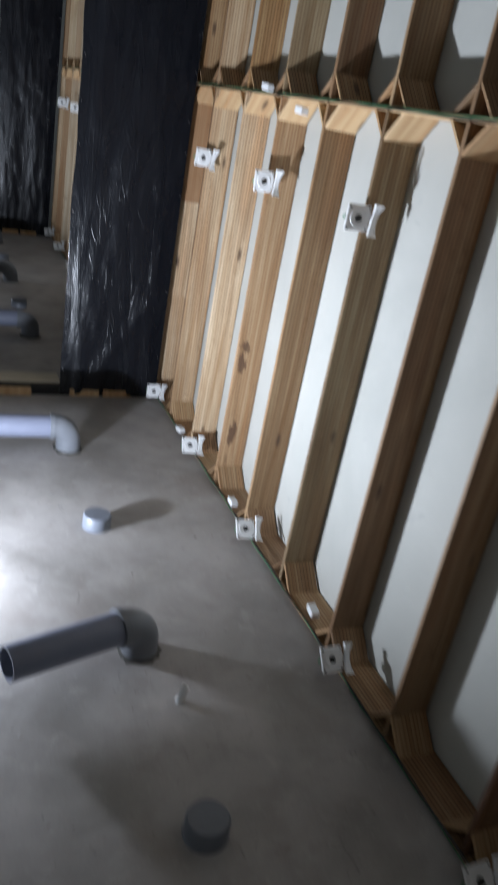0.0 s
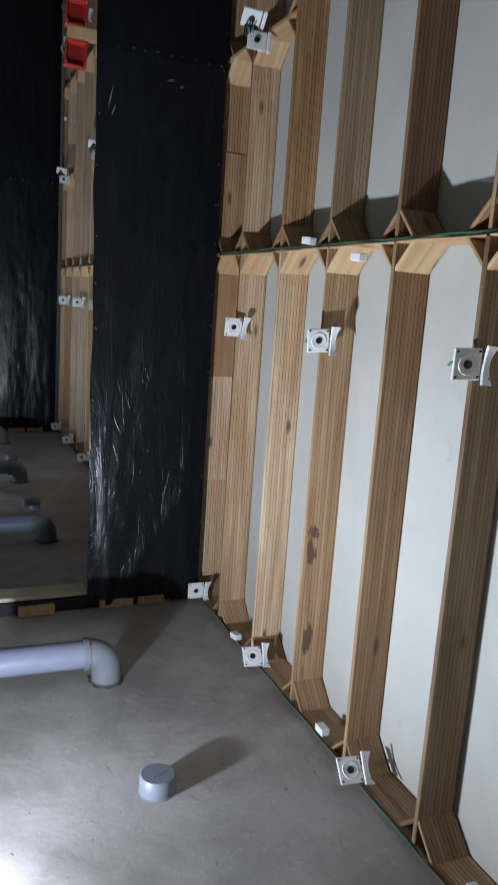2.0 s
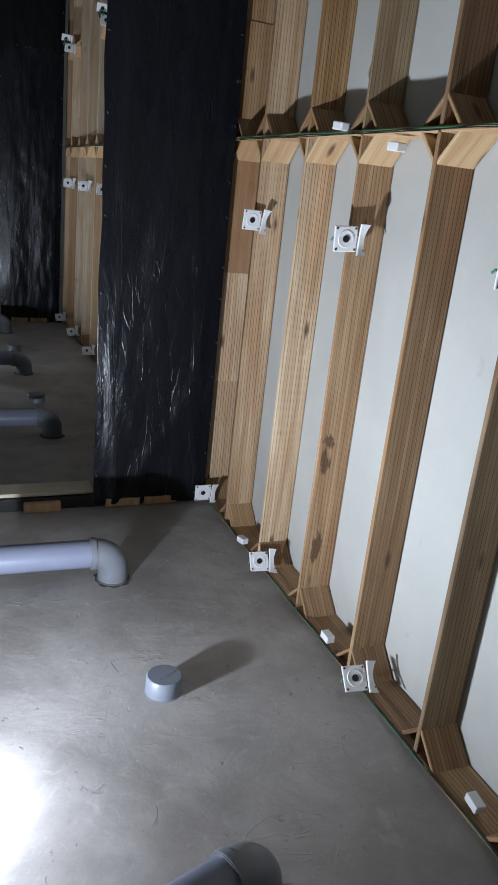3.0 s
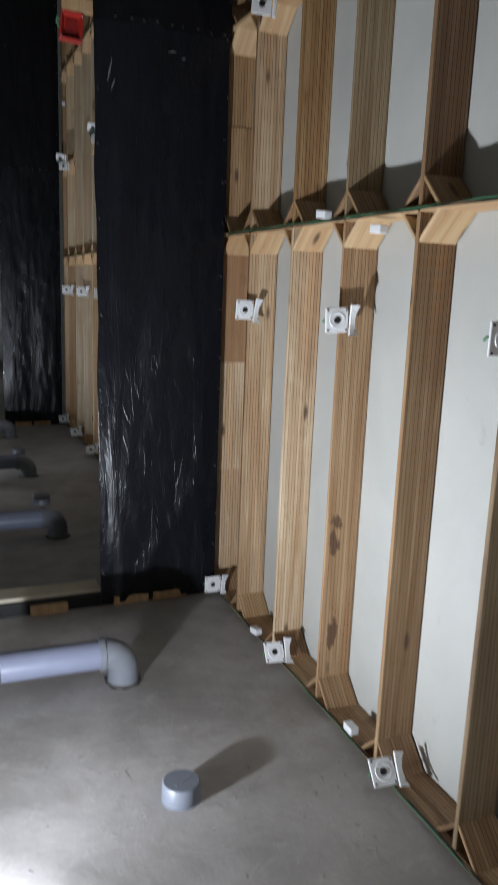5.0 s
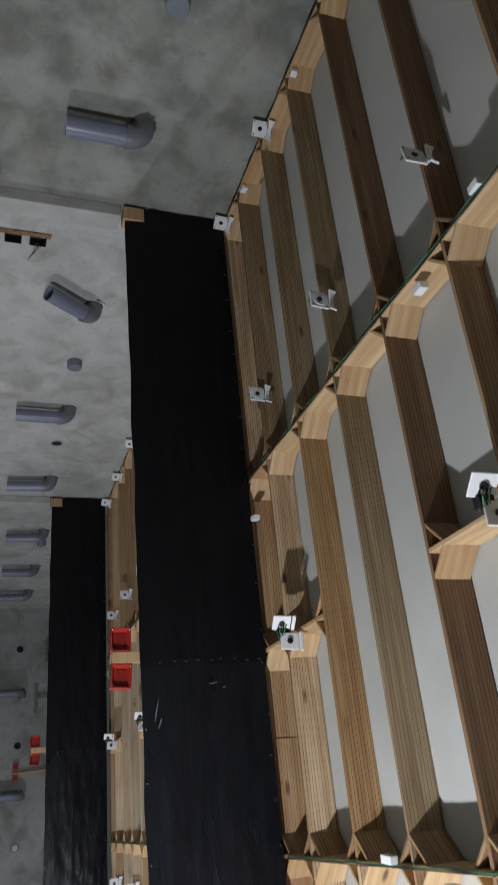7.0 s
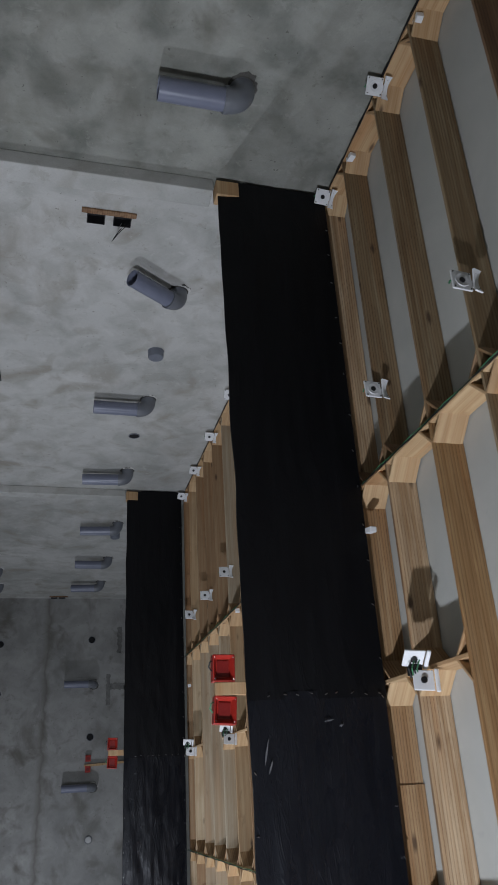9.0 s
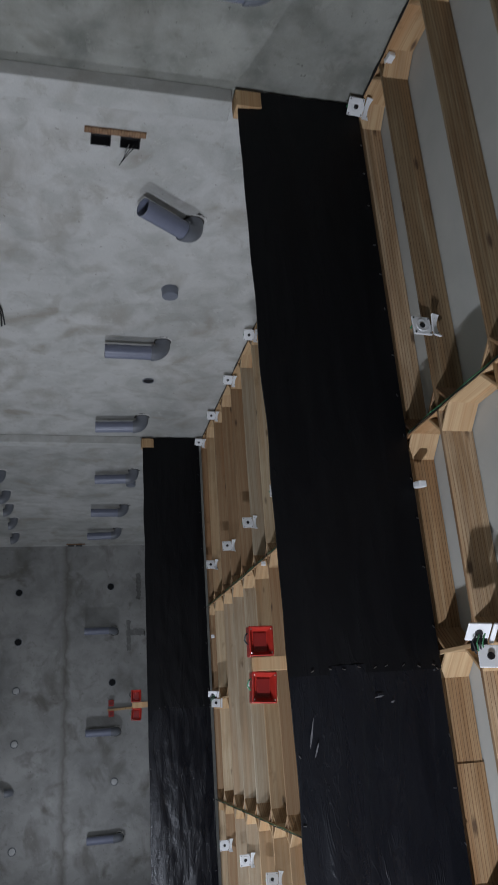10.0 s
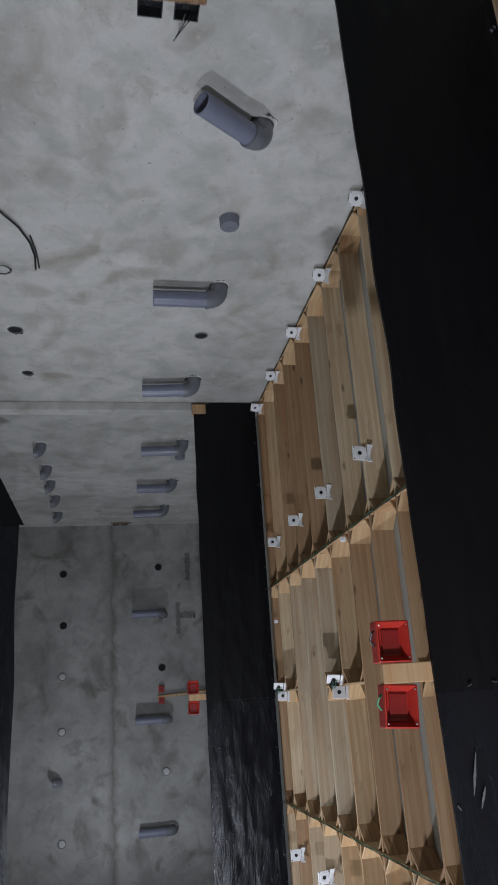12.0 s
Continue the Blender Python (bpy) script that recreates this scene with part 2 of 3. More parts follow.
FLOOR_M = concrete("trowelled_concrete", (0.43, 0.403, 0.387), (0.305, 0.285, 0.272), (0.27, 0.24, 0.22), 0.68, 1.9, 0.8, True)
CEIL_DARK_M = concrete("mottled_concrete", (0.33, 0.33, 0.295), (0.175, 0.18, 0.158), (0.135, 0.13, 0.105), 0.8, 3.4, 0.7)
CEIL_M = concrete("cast_concrete", (0.55, 0.545, 0.52), (0.40, 0.40, 0.375), (0.31, 0.285, 0.24), 0.8, 0.9, 0.45)
FAR_M = concrete("dark_cast_concrete", (0.40, 0.395, 0.38), (0.23, 0.23, 0.22), (0.15, 0.14, 0.12), 0.8, 0.8, 0.5, False, -0.09)
LINING, nt, b = mat("white_lining_board", 0.85)
at = coords(nt)
col = ramp(nt, noise_tex(nt, at, 2.3, 5.0, 0.6, 0.5), [(0.3, (0.405, 0.405, 0.372)), (0.7, (0.475, 0.472, 0.435))])
col = mixc(nt, ramp(nt, noise_tex(nt, at, 11.0, 5.0, 0.6, 0.6), [(0.66, grey(0)), (0.76, grey(0.55))]), col, (0.36, 0.355, 0.34))
nt.links.new(col, b.inputs["Base Color"])
bump(nt, b, noise_tex(nt, at, 90.0, 3.0), 0.10, 0.002)
WHITE = plain("white_plastic", (0.80, 0.80, 0.80), 0.38, 30.0, 0.05, 0.02)
RED = plain("red_plastic", (0.42, 0.030, 0.020), 0.35, 25.0, 0.2, 0.05)
# darker copy of the red: shade inside the boxes put into the colour
SHADED_RED = plain("shaded_red_plastic", (0.22, 0.012, 0.010), 0.45, 25.0, 0.2, 0.05)
BLACK = plain("black_plastic", (0.012, 0.012, 0.013), 0.4, 40.0, 0.2, 0.05)
HOLE = plain("dark_void", (0.010, 0.010, 0.011), 0.9)
GREEN = plain("green_wire", (0.05, 0.20, 0.09), 0.5)
PVC = plain("grey_pvc", (0.185, 0.20, 0.265), 0.32, 14.0, 0.10, 0.04)
PVC_ELBOW = plain("grey_pvc_fitting", (0.165, 0.175, 0.195), 0.36, 14.0, 0.14, 0.04)
CAP_M = plain("grey_pvc_cap", (0.175, 0.19, 0.225), 0.42, 18.0, 0.12, 0.04)
CREAM = plain("cream_board", (0.62, 0.56, 0.44), 0.7, 9.0, 0.15, 0.05)
STEEL = plain("dull_steel", (0.55, 0.55, 0.56), 0.35, 40.0, 0.1, 0.03, 1.0)

SCUFF = plain("pale_dust", (0.17, 0.17, 0.175), 0.9, 200.0, 0.6, 0.2)


def sheet_material(name, rough, wrinkle, fold, colour, gloss):
    m, nt, b = mat(name, rough)
    fine = noise_tex(nt, coords(nt, (32, 32, 16)), 1.0, 5.0, 0.6, 1.5)
    broad = noise_tex(nt, coords(nt, (9, 9, 1.6)), 1.0, 4.0, 0.55, 1.2)
    crease = noise_tex(nt, coords(nt, (8, 8, 1.6)), 1.0, 3.0, 0.5, 2.0)
    ridges = ramp(nt, crease, [(0.47, grey(0)), (0.50, grey(1)), (0.53, grey(0))])
    fine = math_node(nt, "ADD", fine, math_node(nt, "MULTIPLY", math_node(nt, "MULTIPLY", ridges, ramp(nt, broad, [(0.45, grey(0)), (0.62, grey(1))])), 0.8))
    b.inputs["Base Color"].default_value = (*colour, 1)
    b.inputs["Specular IOR Level"].default_value = gloss
    nt.links.new(ramp(nt, broad, [(0.3, grey(rough)), (0.7, grey(rough + 0.16))]), b.inputs["Roughness"])
    bump(nt, b, math_node(nt, "ADD", math_node(nt, "MULTIPLY", fine, wrinkle), math_node(nt, "MULTIPLY", broad, fold)), 0.48, 0.012)
    return m


SHEET_LOW = sheet_material("glossy_black_sheeting", 0.20, 0.34, 0.9, (0.0072, 0.0079, 0.0106), 0.31)
SHEET_HIGH = sheet_material("satin_black_sheeting", 0.38, 0.20, 0.9, (0.0052, 0.0053, 0.0062), 0.18)


# ---------------------------------------------------------------- mesh helpers
def mesh(name, bm, material, smooth=False):
    bmesh.ops.recalc_face_normals(bm, faces=bm.faces)
    me = bpy.data.meshes.new(name)
    bm.to_mesh(me)
    bm.free()
    me.materials.append(material)
    if smooth:
        me.shade_smooth()
        me.set_sharp_from_angle(angle=radians(40))
    return me


def part(name, bm, material, parent, label="", at=None, smooth=False):
    ob = new(name, mesh(name, bm, material, smooth))
    ob.parent = parent
    if at is not None:
        ob.matrix_basis = at
    return tagged(ob, label) if label else ob


def piece(name, me, parent, at):
    ob = new(name, me)
    ob.parent, ob.matrix_basis = parent, at
    return ob


def thing(name, label, category, at=None, group="", kind=""):
    ob = new(name)
    ob.empty_display_size = 0.05
    if at is not None:
        ob.matrix_basis = at
    return tagged(ob, label, category, group, kind)


def box(x0, x1, y0, y1, z0, z1, bevel=0.0, bm=None):
    bm = bm or bmesh.new()
    made = bmesh.ops.create_cube(bm, size=1.0, matrix=Matrix.LocRotScale(((x0 + x1) / 2, (y0 + y1) / 2, (z0 + z1) / 2), None, (x1 - x0, y1 - y0, z1 - z0)))
    if bevel:
        edges = list({e for v in made["verts"] for e in v.link_edges})
        bmesh.ops.bevel(bm, geom=edges, offset=bevel, segments=2, profile=0.5, affect="EDGES")
    return bm


def plank(length, width=DEEP, thick=STUD_T, c=0.002):
    """A plank with eased long edges; length along z, width along x, thickness along y."""
    a, b = width / 2, thick / 2
    ring = [(-a + c, -b), (a - c, -b), (a, -b + c), (a, b - c), (a - c, b), (-a + c, b), (-a, b - c), (-a, -b + c)]
    bm = bmesh.new()
    lo = [bm.verts.new((x, y, -length / 2)) for x, y in ring]
    hi = [bm.verts.new((x, y, length / 2)) for x, y in ring]
    bm.faces.new(lo), bm.faces.new(hi)
    for i in range(8):
        bm.faces.new((lo[i], lo[(i + 1) % 8], hi[(i + 1) % 8], hi[i]))
    return bm


def sweep(points, radius, bm=None, n=20, inner=None, caps=True):
    """A round tube along points; with inner a hollow pipe with open ends."""
    bm = bm or bmesh.new()
    pts = [Vector(p) for p in points]
    rings, bores = [], []
    up = Vector((0.31, 0.17, 0.93)).normalized()
    for i, p in enumerate(pts):
        d = (pts[min(i + 1, len(pts) - 1)] - pts[max(i - 1, 0)]).normalized()
        u = (up - d * up.dot(d)).normalized()
        up = u
        v = d.cross(u)
        for r, store in ((radius, rings), (inner, bores)):
            if r:
                store.append([bm.verts.new(p + r * (u * math.cos(math.tau * k / n) + v * math.sin(math.tau * k / n))) for k in range(n)])
    for store in (rings, bores):
        for a, b in zip(store, store[1:]):
            for k in range(n):
                bm.faces.new((a[k], a[(k + 1) % n], b[(k + 1) % n], b[k]))
    if inner:
        for e in (0, -1):
            for k in range(n):
                bm.faces.new((rings[e][k], rings[e][(k + 1) % n], bores[e][(k + 1) % n], bores[e][k]))
    elif caps:
        bm.faces.new(rings[0]), bm.faces.new(rings[-1])
    return bm


def lathe(profile, n=24, bm=None):
    """Turned about z from (radius, height) pairs."""
    bm = bm or bmesh.new()
    rings = [[bm.verts.new((r * math.cos(math.tau * k / n), r * math.sin(math.tau * k / n), z)) for k in range(n)] for r, z in profile]
    for a, b in zip(rings, rings[1:]):
        for k in range(n):
            bm.faces.new((a[k], a[(k + 1) % n], b[(k + 1) % n], b[k]))
    if profile[0][0] > 0:
        bm.faces.new(rings[0])
    if profile[-1][0] > 0:
        bm.faces.new(rings[-1])
    return bm


def wire(name, points, radius, material, parent, label=""):
    return part(name, sweep(points, radius, n=8), material, parent, label, smooth=True)


# ---------------------------------------------------------------- shell
def setting(name, bm, material, label, category):
    return tagged(new(name, mesh(name, bm, material)), label, category, kind="structure")


setting("floor", box(WEST - 0.1, BOARD + 0.1, SOUTH - 0.1, FAR + 0.1, -0.2, 0.0), FLOOR_M, "grey trowelled concrete floor with scratches and stains", "floor")
def slab(x0, x1, y0, y1, holes=(), hy0=0.0, hy1=0.0):
    """A slab over a room; holes are x ranges that share one y range."""
    if not holes:
        return box(x0, x1, y0, y1, CEIL, CEIL + 0.2)
    bm = box(x0, x1, y0, hy0, CEIL, CEIL + 0.2)
    box(x0, x1, hy1, y1, CEIL, CEIL + 0.2, bm=bm)
    left = x0
    for a, b in holes:
        box(left, a, hy0, hy1, CEIL, CEIL + 0.2, bm=bm)
        left = b
    return box(left, x1, hy0, hy1, CEIL, CEIL + 0.2, bm=bm)


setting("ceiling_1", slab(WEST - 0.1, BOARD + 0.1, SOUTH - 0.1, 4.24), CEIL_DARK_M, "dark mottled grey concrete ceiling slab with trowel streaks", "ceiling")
setting("ceiling_2", slab(WEST - 0.1, BOARD + 0.1, 4.24, FAR + 0.1, ((-0.020, 0.084), (0.130, 0.234)), 4.562, 4.648), CEIL_M, "stained pale grey cast concrete ceiling slab", "ceiling")
setting("wall_far", box(WEST - 0.1, BOARD + 0.1, FAR, FAR + 0.15, 0, CEIL), FAR_M, "dark grey cast concrete end wall with pipe stubs", "wall")
setting("wall_south", box(WEST - 0.1, BOARD + 0.1, SOUTH - 0.12, SOUTH, 0, CEIL), CEIL_M, "plain grey concrete wall closing the first room", "wall")
setting("wall_west", box(WEST - 0.12, WEST, SOUTH, FAR, 0, CEIL), LINING, "plain white lined wall opposite the timber frames", "wall")

TIMBER_STUD = {}


def shared(key, make, material):
    if key not in TIMBER_STUD:
        TIMBER_STUD[key] = mesh(key[0], make(), material)
    return TIMBER_STUD[key]


XM = EAST + DEEP / 2
STUDS = [4.231, 3.906, 3.496, 3.103, 2.691, 2.283] + [1.876 - PITCH * k for k in range(6)]
LEG = 0.08


# the kind of plank for each stud from the far end, for the lower, middle and upper rows
KINDS = [(WOOD_YELLOW, WOOD_TAN, WOOD_YELLOW, WOOD_STAINED, WOOD, WOOD_OLIVE, WOOD_DARK, WOOD, WOOD_DARK, WOOD),
         (WOOD, WOOD_TAN, WOOD_RED, WOOD_OLIVE, WOOD_DARK, WOOD, WOOD_DARK, WOOD, WOOD_OLIVE, WOOD),
         (WOOD_TAN, WOOD_OLIVE, WOOD_OLIVE, WOOD_OLIVE, WOOD_DARK, WOOD_DARK, WOOD, WOOD_OLIVE, WOOD, WOOD)]


def timber_wall(number, shift, y_end, mids):
    """One room's lined wall with its reeded plank frames; studs are listed from the far end."""
    y_start = y_end - BAY + 0.14
    wall = setting("wall_east_%d" % number, box(BOARD, BOARD + 0.12, y_start - 0.14, y_end, 0, CEIL), LINING,
                   "white lining board behind reeded pine plank frames", "wall")
    studs = [y + shift for y in STUDS]
    rows = [(0.016, NOG_A - 0.008), (NOG_A + 0.008, NOG_B - 0.008), (NOG_B + 0.008, CEIL - 0.016)]
    rng = random.Random(number)
    for k, y in enumerate(studs):
        for r, (z0, z1) in enumerate(rows):
            cuts = [z0, 0.62, 1.15, z1] if (k, r, number) == (0, 0, 1) else [z0, 2.21, z1] if (k, r, number) == (0, 1, 1) else [z0, z1]
            for a, b in zip(cuts, cuts[1:]):
                material = (ROOM_2_KINDS[(k + r) % 2] if k >= 9 and r < 2 else rng.choice(ROOM_2_KINDS)) if number == 2 else WOOD_PLAIN_RED if a == 1.15 else KINDS[r][k % len(KINDS[r])]
                me = shared(("stud", round(b - a, 3), material.name), lambda: plank(b - a - 0.0003), material)
                piece("stud", me, wall, pose(XM + rng.uniform(-0.002, 0.002), y + rng.uniform(-0.003, 0.003), (a + b) / 2, rng.uniform(-0.05, 0.05), 0, rng.uniform(-0.6, 0.6)))
    # noggings, plates and the slanting boards in every corner
    brace = LEG * math.sqrt(2)
    for k, (yb, ya) in enumerate(zip(studs, studs[1:])):
        ym, free = (ya + yb) / 2, yb - ya - STUD_T
        lines = [(0.008, "sole_plate", 1, 0), (NOG_A, "nogging", 1, 1), (NOG_B, "nogging", 1, 1), (CEIL - 0.008, "top_plate", 0, 1)]
        if k in mids:
            lines.append((NOG_MID, "nogging", 1, 1))
        for z, name, above, below in lines:
            me = shared((name, round(free, 2), number), lambda: plank(free + 0.004), WOOD_PALE if name != "sole_plate" else WOOD)
            piece(name, me, wall, pose(XM, ym, z, 90, 0, 0))
            for side, y in ((1, ya + STUD_T / 2), (-1, yb - STUD_T / 2)):
                for way, wanted in ((1, above), (-1, below)):
                    if not wanted:
                        continue
                    h = STUD_T / 2
                    me = shared(("corner_board", way), lambda: plank(brace + 0.010, DEEP - 0.004, 0.012), WOOD if way > 0 else WOOD_PALE)
                    piece("corner_board", me, wall, pose(XM + rng.uniform(-0.002, 0.001), y + side * (LEG / 2 - 0.003), z + way * (h + LEG / 2 - 0.003), side * way * 45))
    return wall


# ---------------------------------------------------------------- partitions
def sheeting(z0, z1, edge, right, seed, wave, fold=0.0):
    """A draped sheet: front face with soft folds, wrapped round the jamb."""
    bm = bmesh.new()
    nx, nz = 34, max(8, int((z1 - z0) / 0.045))
    grid = []
    for j in range(nz + 1):
        z = z0 + (z1 - z0) * j / nz
        row = []
        x0 = edge(z)
        row.append(bm.verts.new((x0 + 0.03 * (1 if right > x0 else -1), 0.012, z)))
        row.append(bm.verts.new((x0, 0.006, z)))
        for i in range(nx + 1):
            f = i / nx
            x = x0 + (right - x0) * f
            n1 = noise.noise(Vector((x * 7 + seed, z * 1.1, seed)))
            n2 = noise.noise(Vector((x * 26, z * 5.0 + seed, seed * 2)))
            n3 = noise.noise(Vector((x * 13 + z * 9, z * 3 - x * 6, seed + 5)))
            y_fold = fold * math.exp(-((x - 0.84 - 0.68 * (z - 0.10)) / 0.022) ** 2) * max(0.0, 1 - abs(z - 0.35) / 0.40)
            pin = min(1.0, 6 * f, 8 * (1 - f) + 0.1)
            y = -0.004 - wave * pin * (1.0 + n1 * 0.9 + n2 * 0.45 + n3 * 0.4) - y_fold
            row.append(bm.verts.new((x, y, z)))
        grid.append(row)
    for a, b in zip(grid, grid[1:]):
        for i in range(len(a) - 1):
            bm.faces.new((a[i], a[i + 1], b[i + 1], b[i]))
    return bm


def partition(number, y, foot, lean, side):
    """A stub wall on each side of the doorway, wrapped in black sheeting, with a sill and a ceiling step."""
    p = thing("partition_%d" % number, "stub walls wrapped in black plastic sheeting beside an opening", "wall", pose(0, y, 0), kind="structure")
    part("core", box(0.80, side - 0.02, 0.016, 0.10, 0.0, CEIL), BLACK, p)
    part("core", box(WEST, -1.18, 0.016, 0.10, 0.0, CEIL), BLACK, p)

    def edge(z):
        return foot - lean * z + 0.009 * noise.noise(Vector((z * 3.3, number, 3)))

    part("lower_sheet", sheeting(0.018, 2.575, edge, side, 3.0 + number, 0.011, 0.014 if number == 1 else 0.0), SHEET_LOW, p, "glossy wrinkled black plastic sheet", smooth=True)
    part("upper_sheet", sheeting(2.545, CEIL - 0.02, lambda z: edge(z) - 0.002, side + 0.003, 9.0 + number, 0.007), SHEET_HIGH, p, "smooth satin black plastic sheet", at=pose(0, -0.006, 0), smooth=True)

    def west_edge(z):
        return -0.905 - 0.02 * noise.noise(Vector((z * 1.3, number, 8)))

    part("lower_sheet", sheeting(0.035, 4.18, west_edge, WEST, 21.0 + number, 0.012), SHEET_LOW, p, "glossy wrinkled black plastic sheet", smooth=True)
    part("upper_sheet", sheeting(4.1, CEIL - 0.02, lambda z: max(-1.13, -0.86 - 0.5 * (z - 4.1)), WEST, 27.0 + number, 0.02), SHEET_HIGH, p, "smooth satin black plastic sheet", at=pose(0, -0.01, 0), smooth=True)
    part("top_block", box(edge(5.2) - 0.012, edge(5.2) + 0.112, -0.028, 0.06, CEIL - 0.125, CEIL - 0.03, 0.003), WOOD_PALE, p, "sawn timber block end")
    part("ceiling_step", box(WEST, 0.63, 0.0, 0.13, CEIL - 0.085, CEIL - 0.001, 0.006), CEIL_M, p, "shallow concrete step under the ceiling")
    # sill
    part("sill_board", box(-1.18, foot + 0.006, 0.028, 0.150, 0.062, 0.080, 0.002), CREAM, p, "pale cream sill board")
    part("sill_membrane", box(-1.18, EAST - 0.01, 0.006, 0.118, 0.0, 0.058, 0.003), BLACK, p, "crumpled black membrane under the sill")
    packer = mesh("packer", box(-0.084, 0.084, -0.02, 0.05, 0.004, 0.046, 0.003), WOOD_PALE)
    for x in (-0.78, -0.47, -0.16, 0.155, 0.457, 0.84, 1.03):
        piece("packer", packer, p, pose(x, -0.008 if x < 0.7 else 0.002, 0, 0, 0, random.Random(int(x * 100)).uniform(-2, 2)))
    # staples and the torn line where the two sheets meet
    staple = mesh("staple", box(-0.006, 0.006, -0.002, 0.002, -0.0012, 0.0012), STEEL)
    rng = random.Random(40 + number)
    for k in range(9):
        piece("staple", staple, p, pose(0.76 + 0.058 * k + rng.uniform(-0.01, 0.01), -0.022, 2.562 + rng.uniform(-0.006, 0.006), 0, rng.uniform(-40, 40), 0))
    for k in range(26):
        z = 0.25 + 0.19 * k + rng.uniform(-0.03, 0.03)
        piece("staple", staple, p, pose(side - 0.012 + rng.uniform(-0.006, 0.006), -0.016 if z < 2.57 else -0.018, z, 0, rng.uniform(0, 90), 0))
    for k in range(10):
        z = 0.12 + 0.24 * k + rng.uniform(-0.05, 0.05)
        piece("staple", staple, p, pose(edge(z) + 0.010, -0.010, z, 0, rng.uniform(0, 90), 0))
    if number == 1:
        for sx, sz, length, tip in ((0.735, 2.355, 0.10, 12), (0.748, 2.30, 0.05, 20), (1.00, 2.46, 0.04, 80), (1.05, 2.44, 0.02, 70)):
            bm = bmesh.new()
            rows = []
            for i in range(8):
                f = i / 7
                w = 0.0005 + 0.0035 * math.sin(math.pi * f) * rng.uniform(0.5, 1.0)
                rows.append([bm.verts.new((x, y, (f - 0.5) * length)) for x, y in ((-w, -0.0004), (w, -0.0004), (w, 0.0006), (-w, 0.0006))])
            for a, b in zip(rows, rows[1:]):
                for i in range(4):
                    bm.faces.new((a[i], a[(i + 1) % 4], b[(i + 1) % 4], b[i]))
            part("scuff", bm, SCUFF, p, "pale dusty scuff on the sheet", at=pose(sx, -0.0235, sz, 0, tip, 0))
    return p


timber_wall(1, 0.0, 4.29, (0, 1, 4, 5, 8, 9))
timber_wall(2, BAY, 4.29 + BAY, (0, 1, 4, 5, 8, 9))
setting("wall_east_3", box(EAST + 0.05, BOARD + 0.12, 8.96, FAR, 0, CEIL), LINING, "plain white lined wall of the last room", "wall")
partition(1, 4.175, 0.697, 0.0085, 1.263)
partition(2, 8.83, 0.656, 0.001, 1.238)


# ---------------------------------------------------------------- pipes
R, BORE, BEND = 0.055, 0.049, 0.075


def arc(corner, a, b, r, n=8):
    """Points of a quarter bend at a corner, from direction -a to direction b."""
    c, a, b = Vector(corner), Vector(a), Vector(b)
    o = c - a * r + b * r
    return [o + r * (a * math.sin(math.pi / 2 * k / n) - b * math.cos(math.pi / 2 * k / n)) for k in range(n + 1)]


def drain(name, at, length, rise, label, group):
    """A stub that comes out of a surface along z, an elbow, and an arm along -x."""
    p = thing(name, label, "pipe", at, group)
    pts = [Vector((0, 0, -0.03))] + arc((0, 0, rise), (0, 0, 1), (-1, 0, 0), BEND) + [Vector((-BEND - 0.02, 0, rise))]
    part("elbow", sweep(pts, R + 0.005, n=24, inner=BORE), PVC_ELBOW, p, "grey moulded elbow", smooth=True)
    part("arm", sweep([(-BEND - 0.012, 0, rise), (-length * 0.5, 0, rise), (-length, 0, rise)], R, n=28, inner=BORE), PVC, p, "blue-grey plastic pipe", smooth=True)
    part("socket_ring", sweep([(-BEND - 0.018, 0, rise), (-BEND + 0.002, 0, rise)], R + 0.009, n=24, inner=BORE), PVC_ELBOW, p, smooth=True)
    rr = random.Random(int(1000 * abs(at.translation.y)) + 7)
    bm, n = bmesh.new(), 26
    ring = [R + 0.012 + 0.016 * rr.random() ** 2 + (0.014 if 3 < k < 9 else 0) for k in range(n)]
    low = [bm.verts.new((ring[k] * math.cos(math.tau * k / n), ring[k] * math.sin(math.tau * k / n), -0.004)) for k in range(n)]
    top = [bm.verts.new((v.co.x, v.co.y, 0.0025)) for v in low]
    bm.faces.new(top), bm.faces.new(low)
    for k in range(n):
        bm.faces.new((low[k], low[(k + 1) % n], top[(k + 1) % n], top[k]))
    part("broken_edge", bm, CHIPPED, p, "dark chipped concrete edge")
    if group != FLOOR_PIPES and at.translation.y > 4:
        part("pale_break", broken_ring(R + 0.012, int(abs(at.translation.y) * 90), 0.2, 2.2, 0.024), BROKEN, p, "pale broken plaster edge")
    part("mortar_collar", lathe([(R + 0.010, -0.002), (R + 0.009, 0.004), (R + 0.007, 0.007), (R, 0.009)]), CHIPPED, p, "rough mortar round the pipe", smooth=True)
    return p


def cap(at, label, group, height=0.105):
    p = thing("capped_pipe", label, "pipe", at, group)
    part("stub", lathe([(0.053, -0.02), (0.053, height - 0.02)]), PVC, p, smooth=True)
    part("lid", lathe([(0.058, height - 0.062), (0.058, height - 0.006), (0.053, height), (0.0, height)]), CAP_M, p, "grey push-on lid with raised lettering", smooth=True)
    part("rim", lathe([(0.060, height - 0.066), (0.061, height - 0.058), (0.058, height - 0.055)]), CAP_M, p, smooth=True)
    for k, w in enumerate((0.010, 0.016, 0.012, 0.014)):
        part("raised_mark", box(-0.03 + k * 0.017, -0.03 + k * 0.017 + w * 0.8, -0.012, -0.005, height, height + 0.0012), CAP_M, p)
    return p


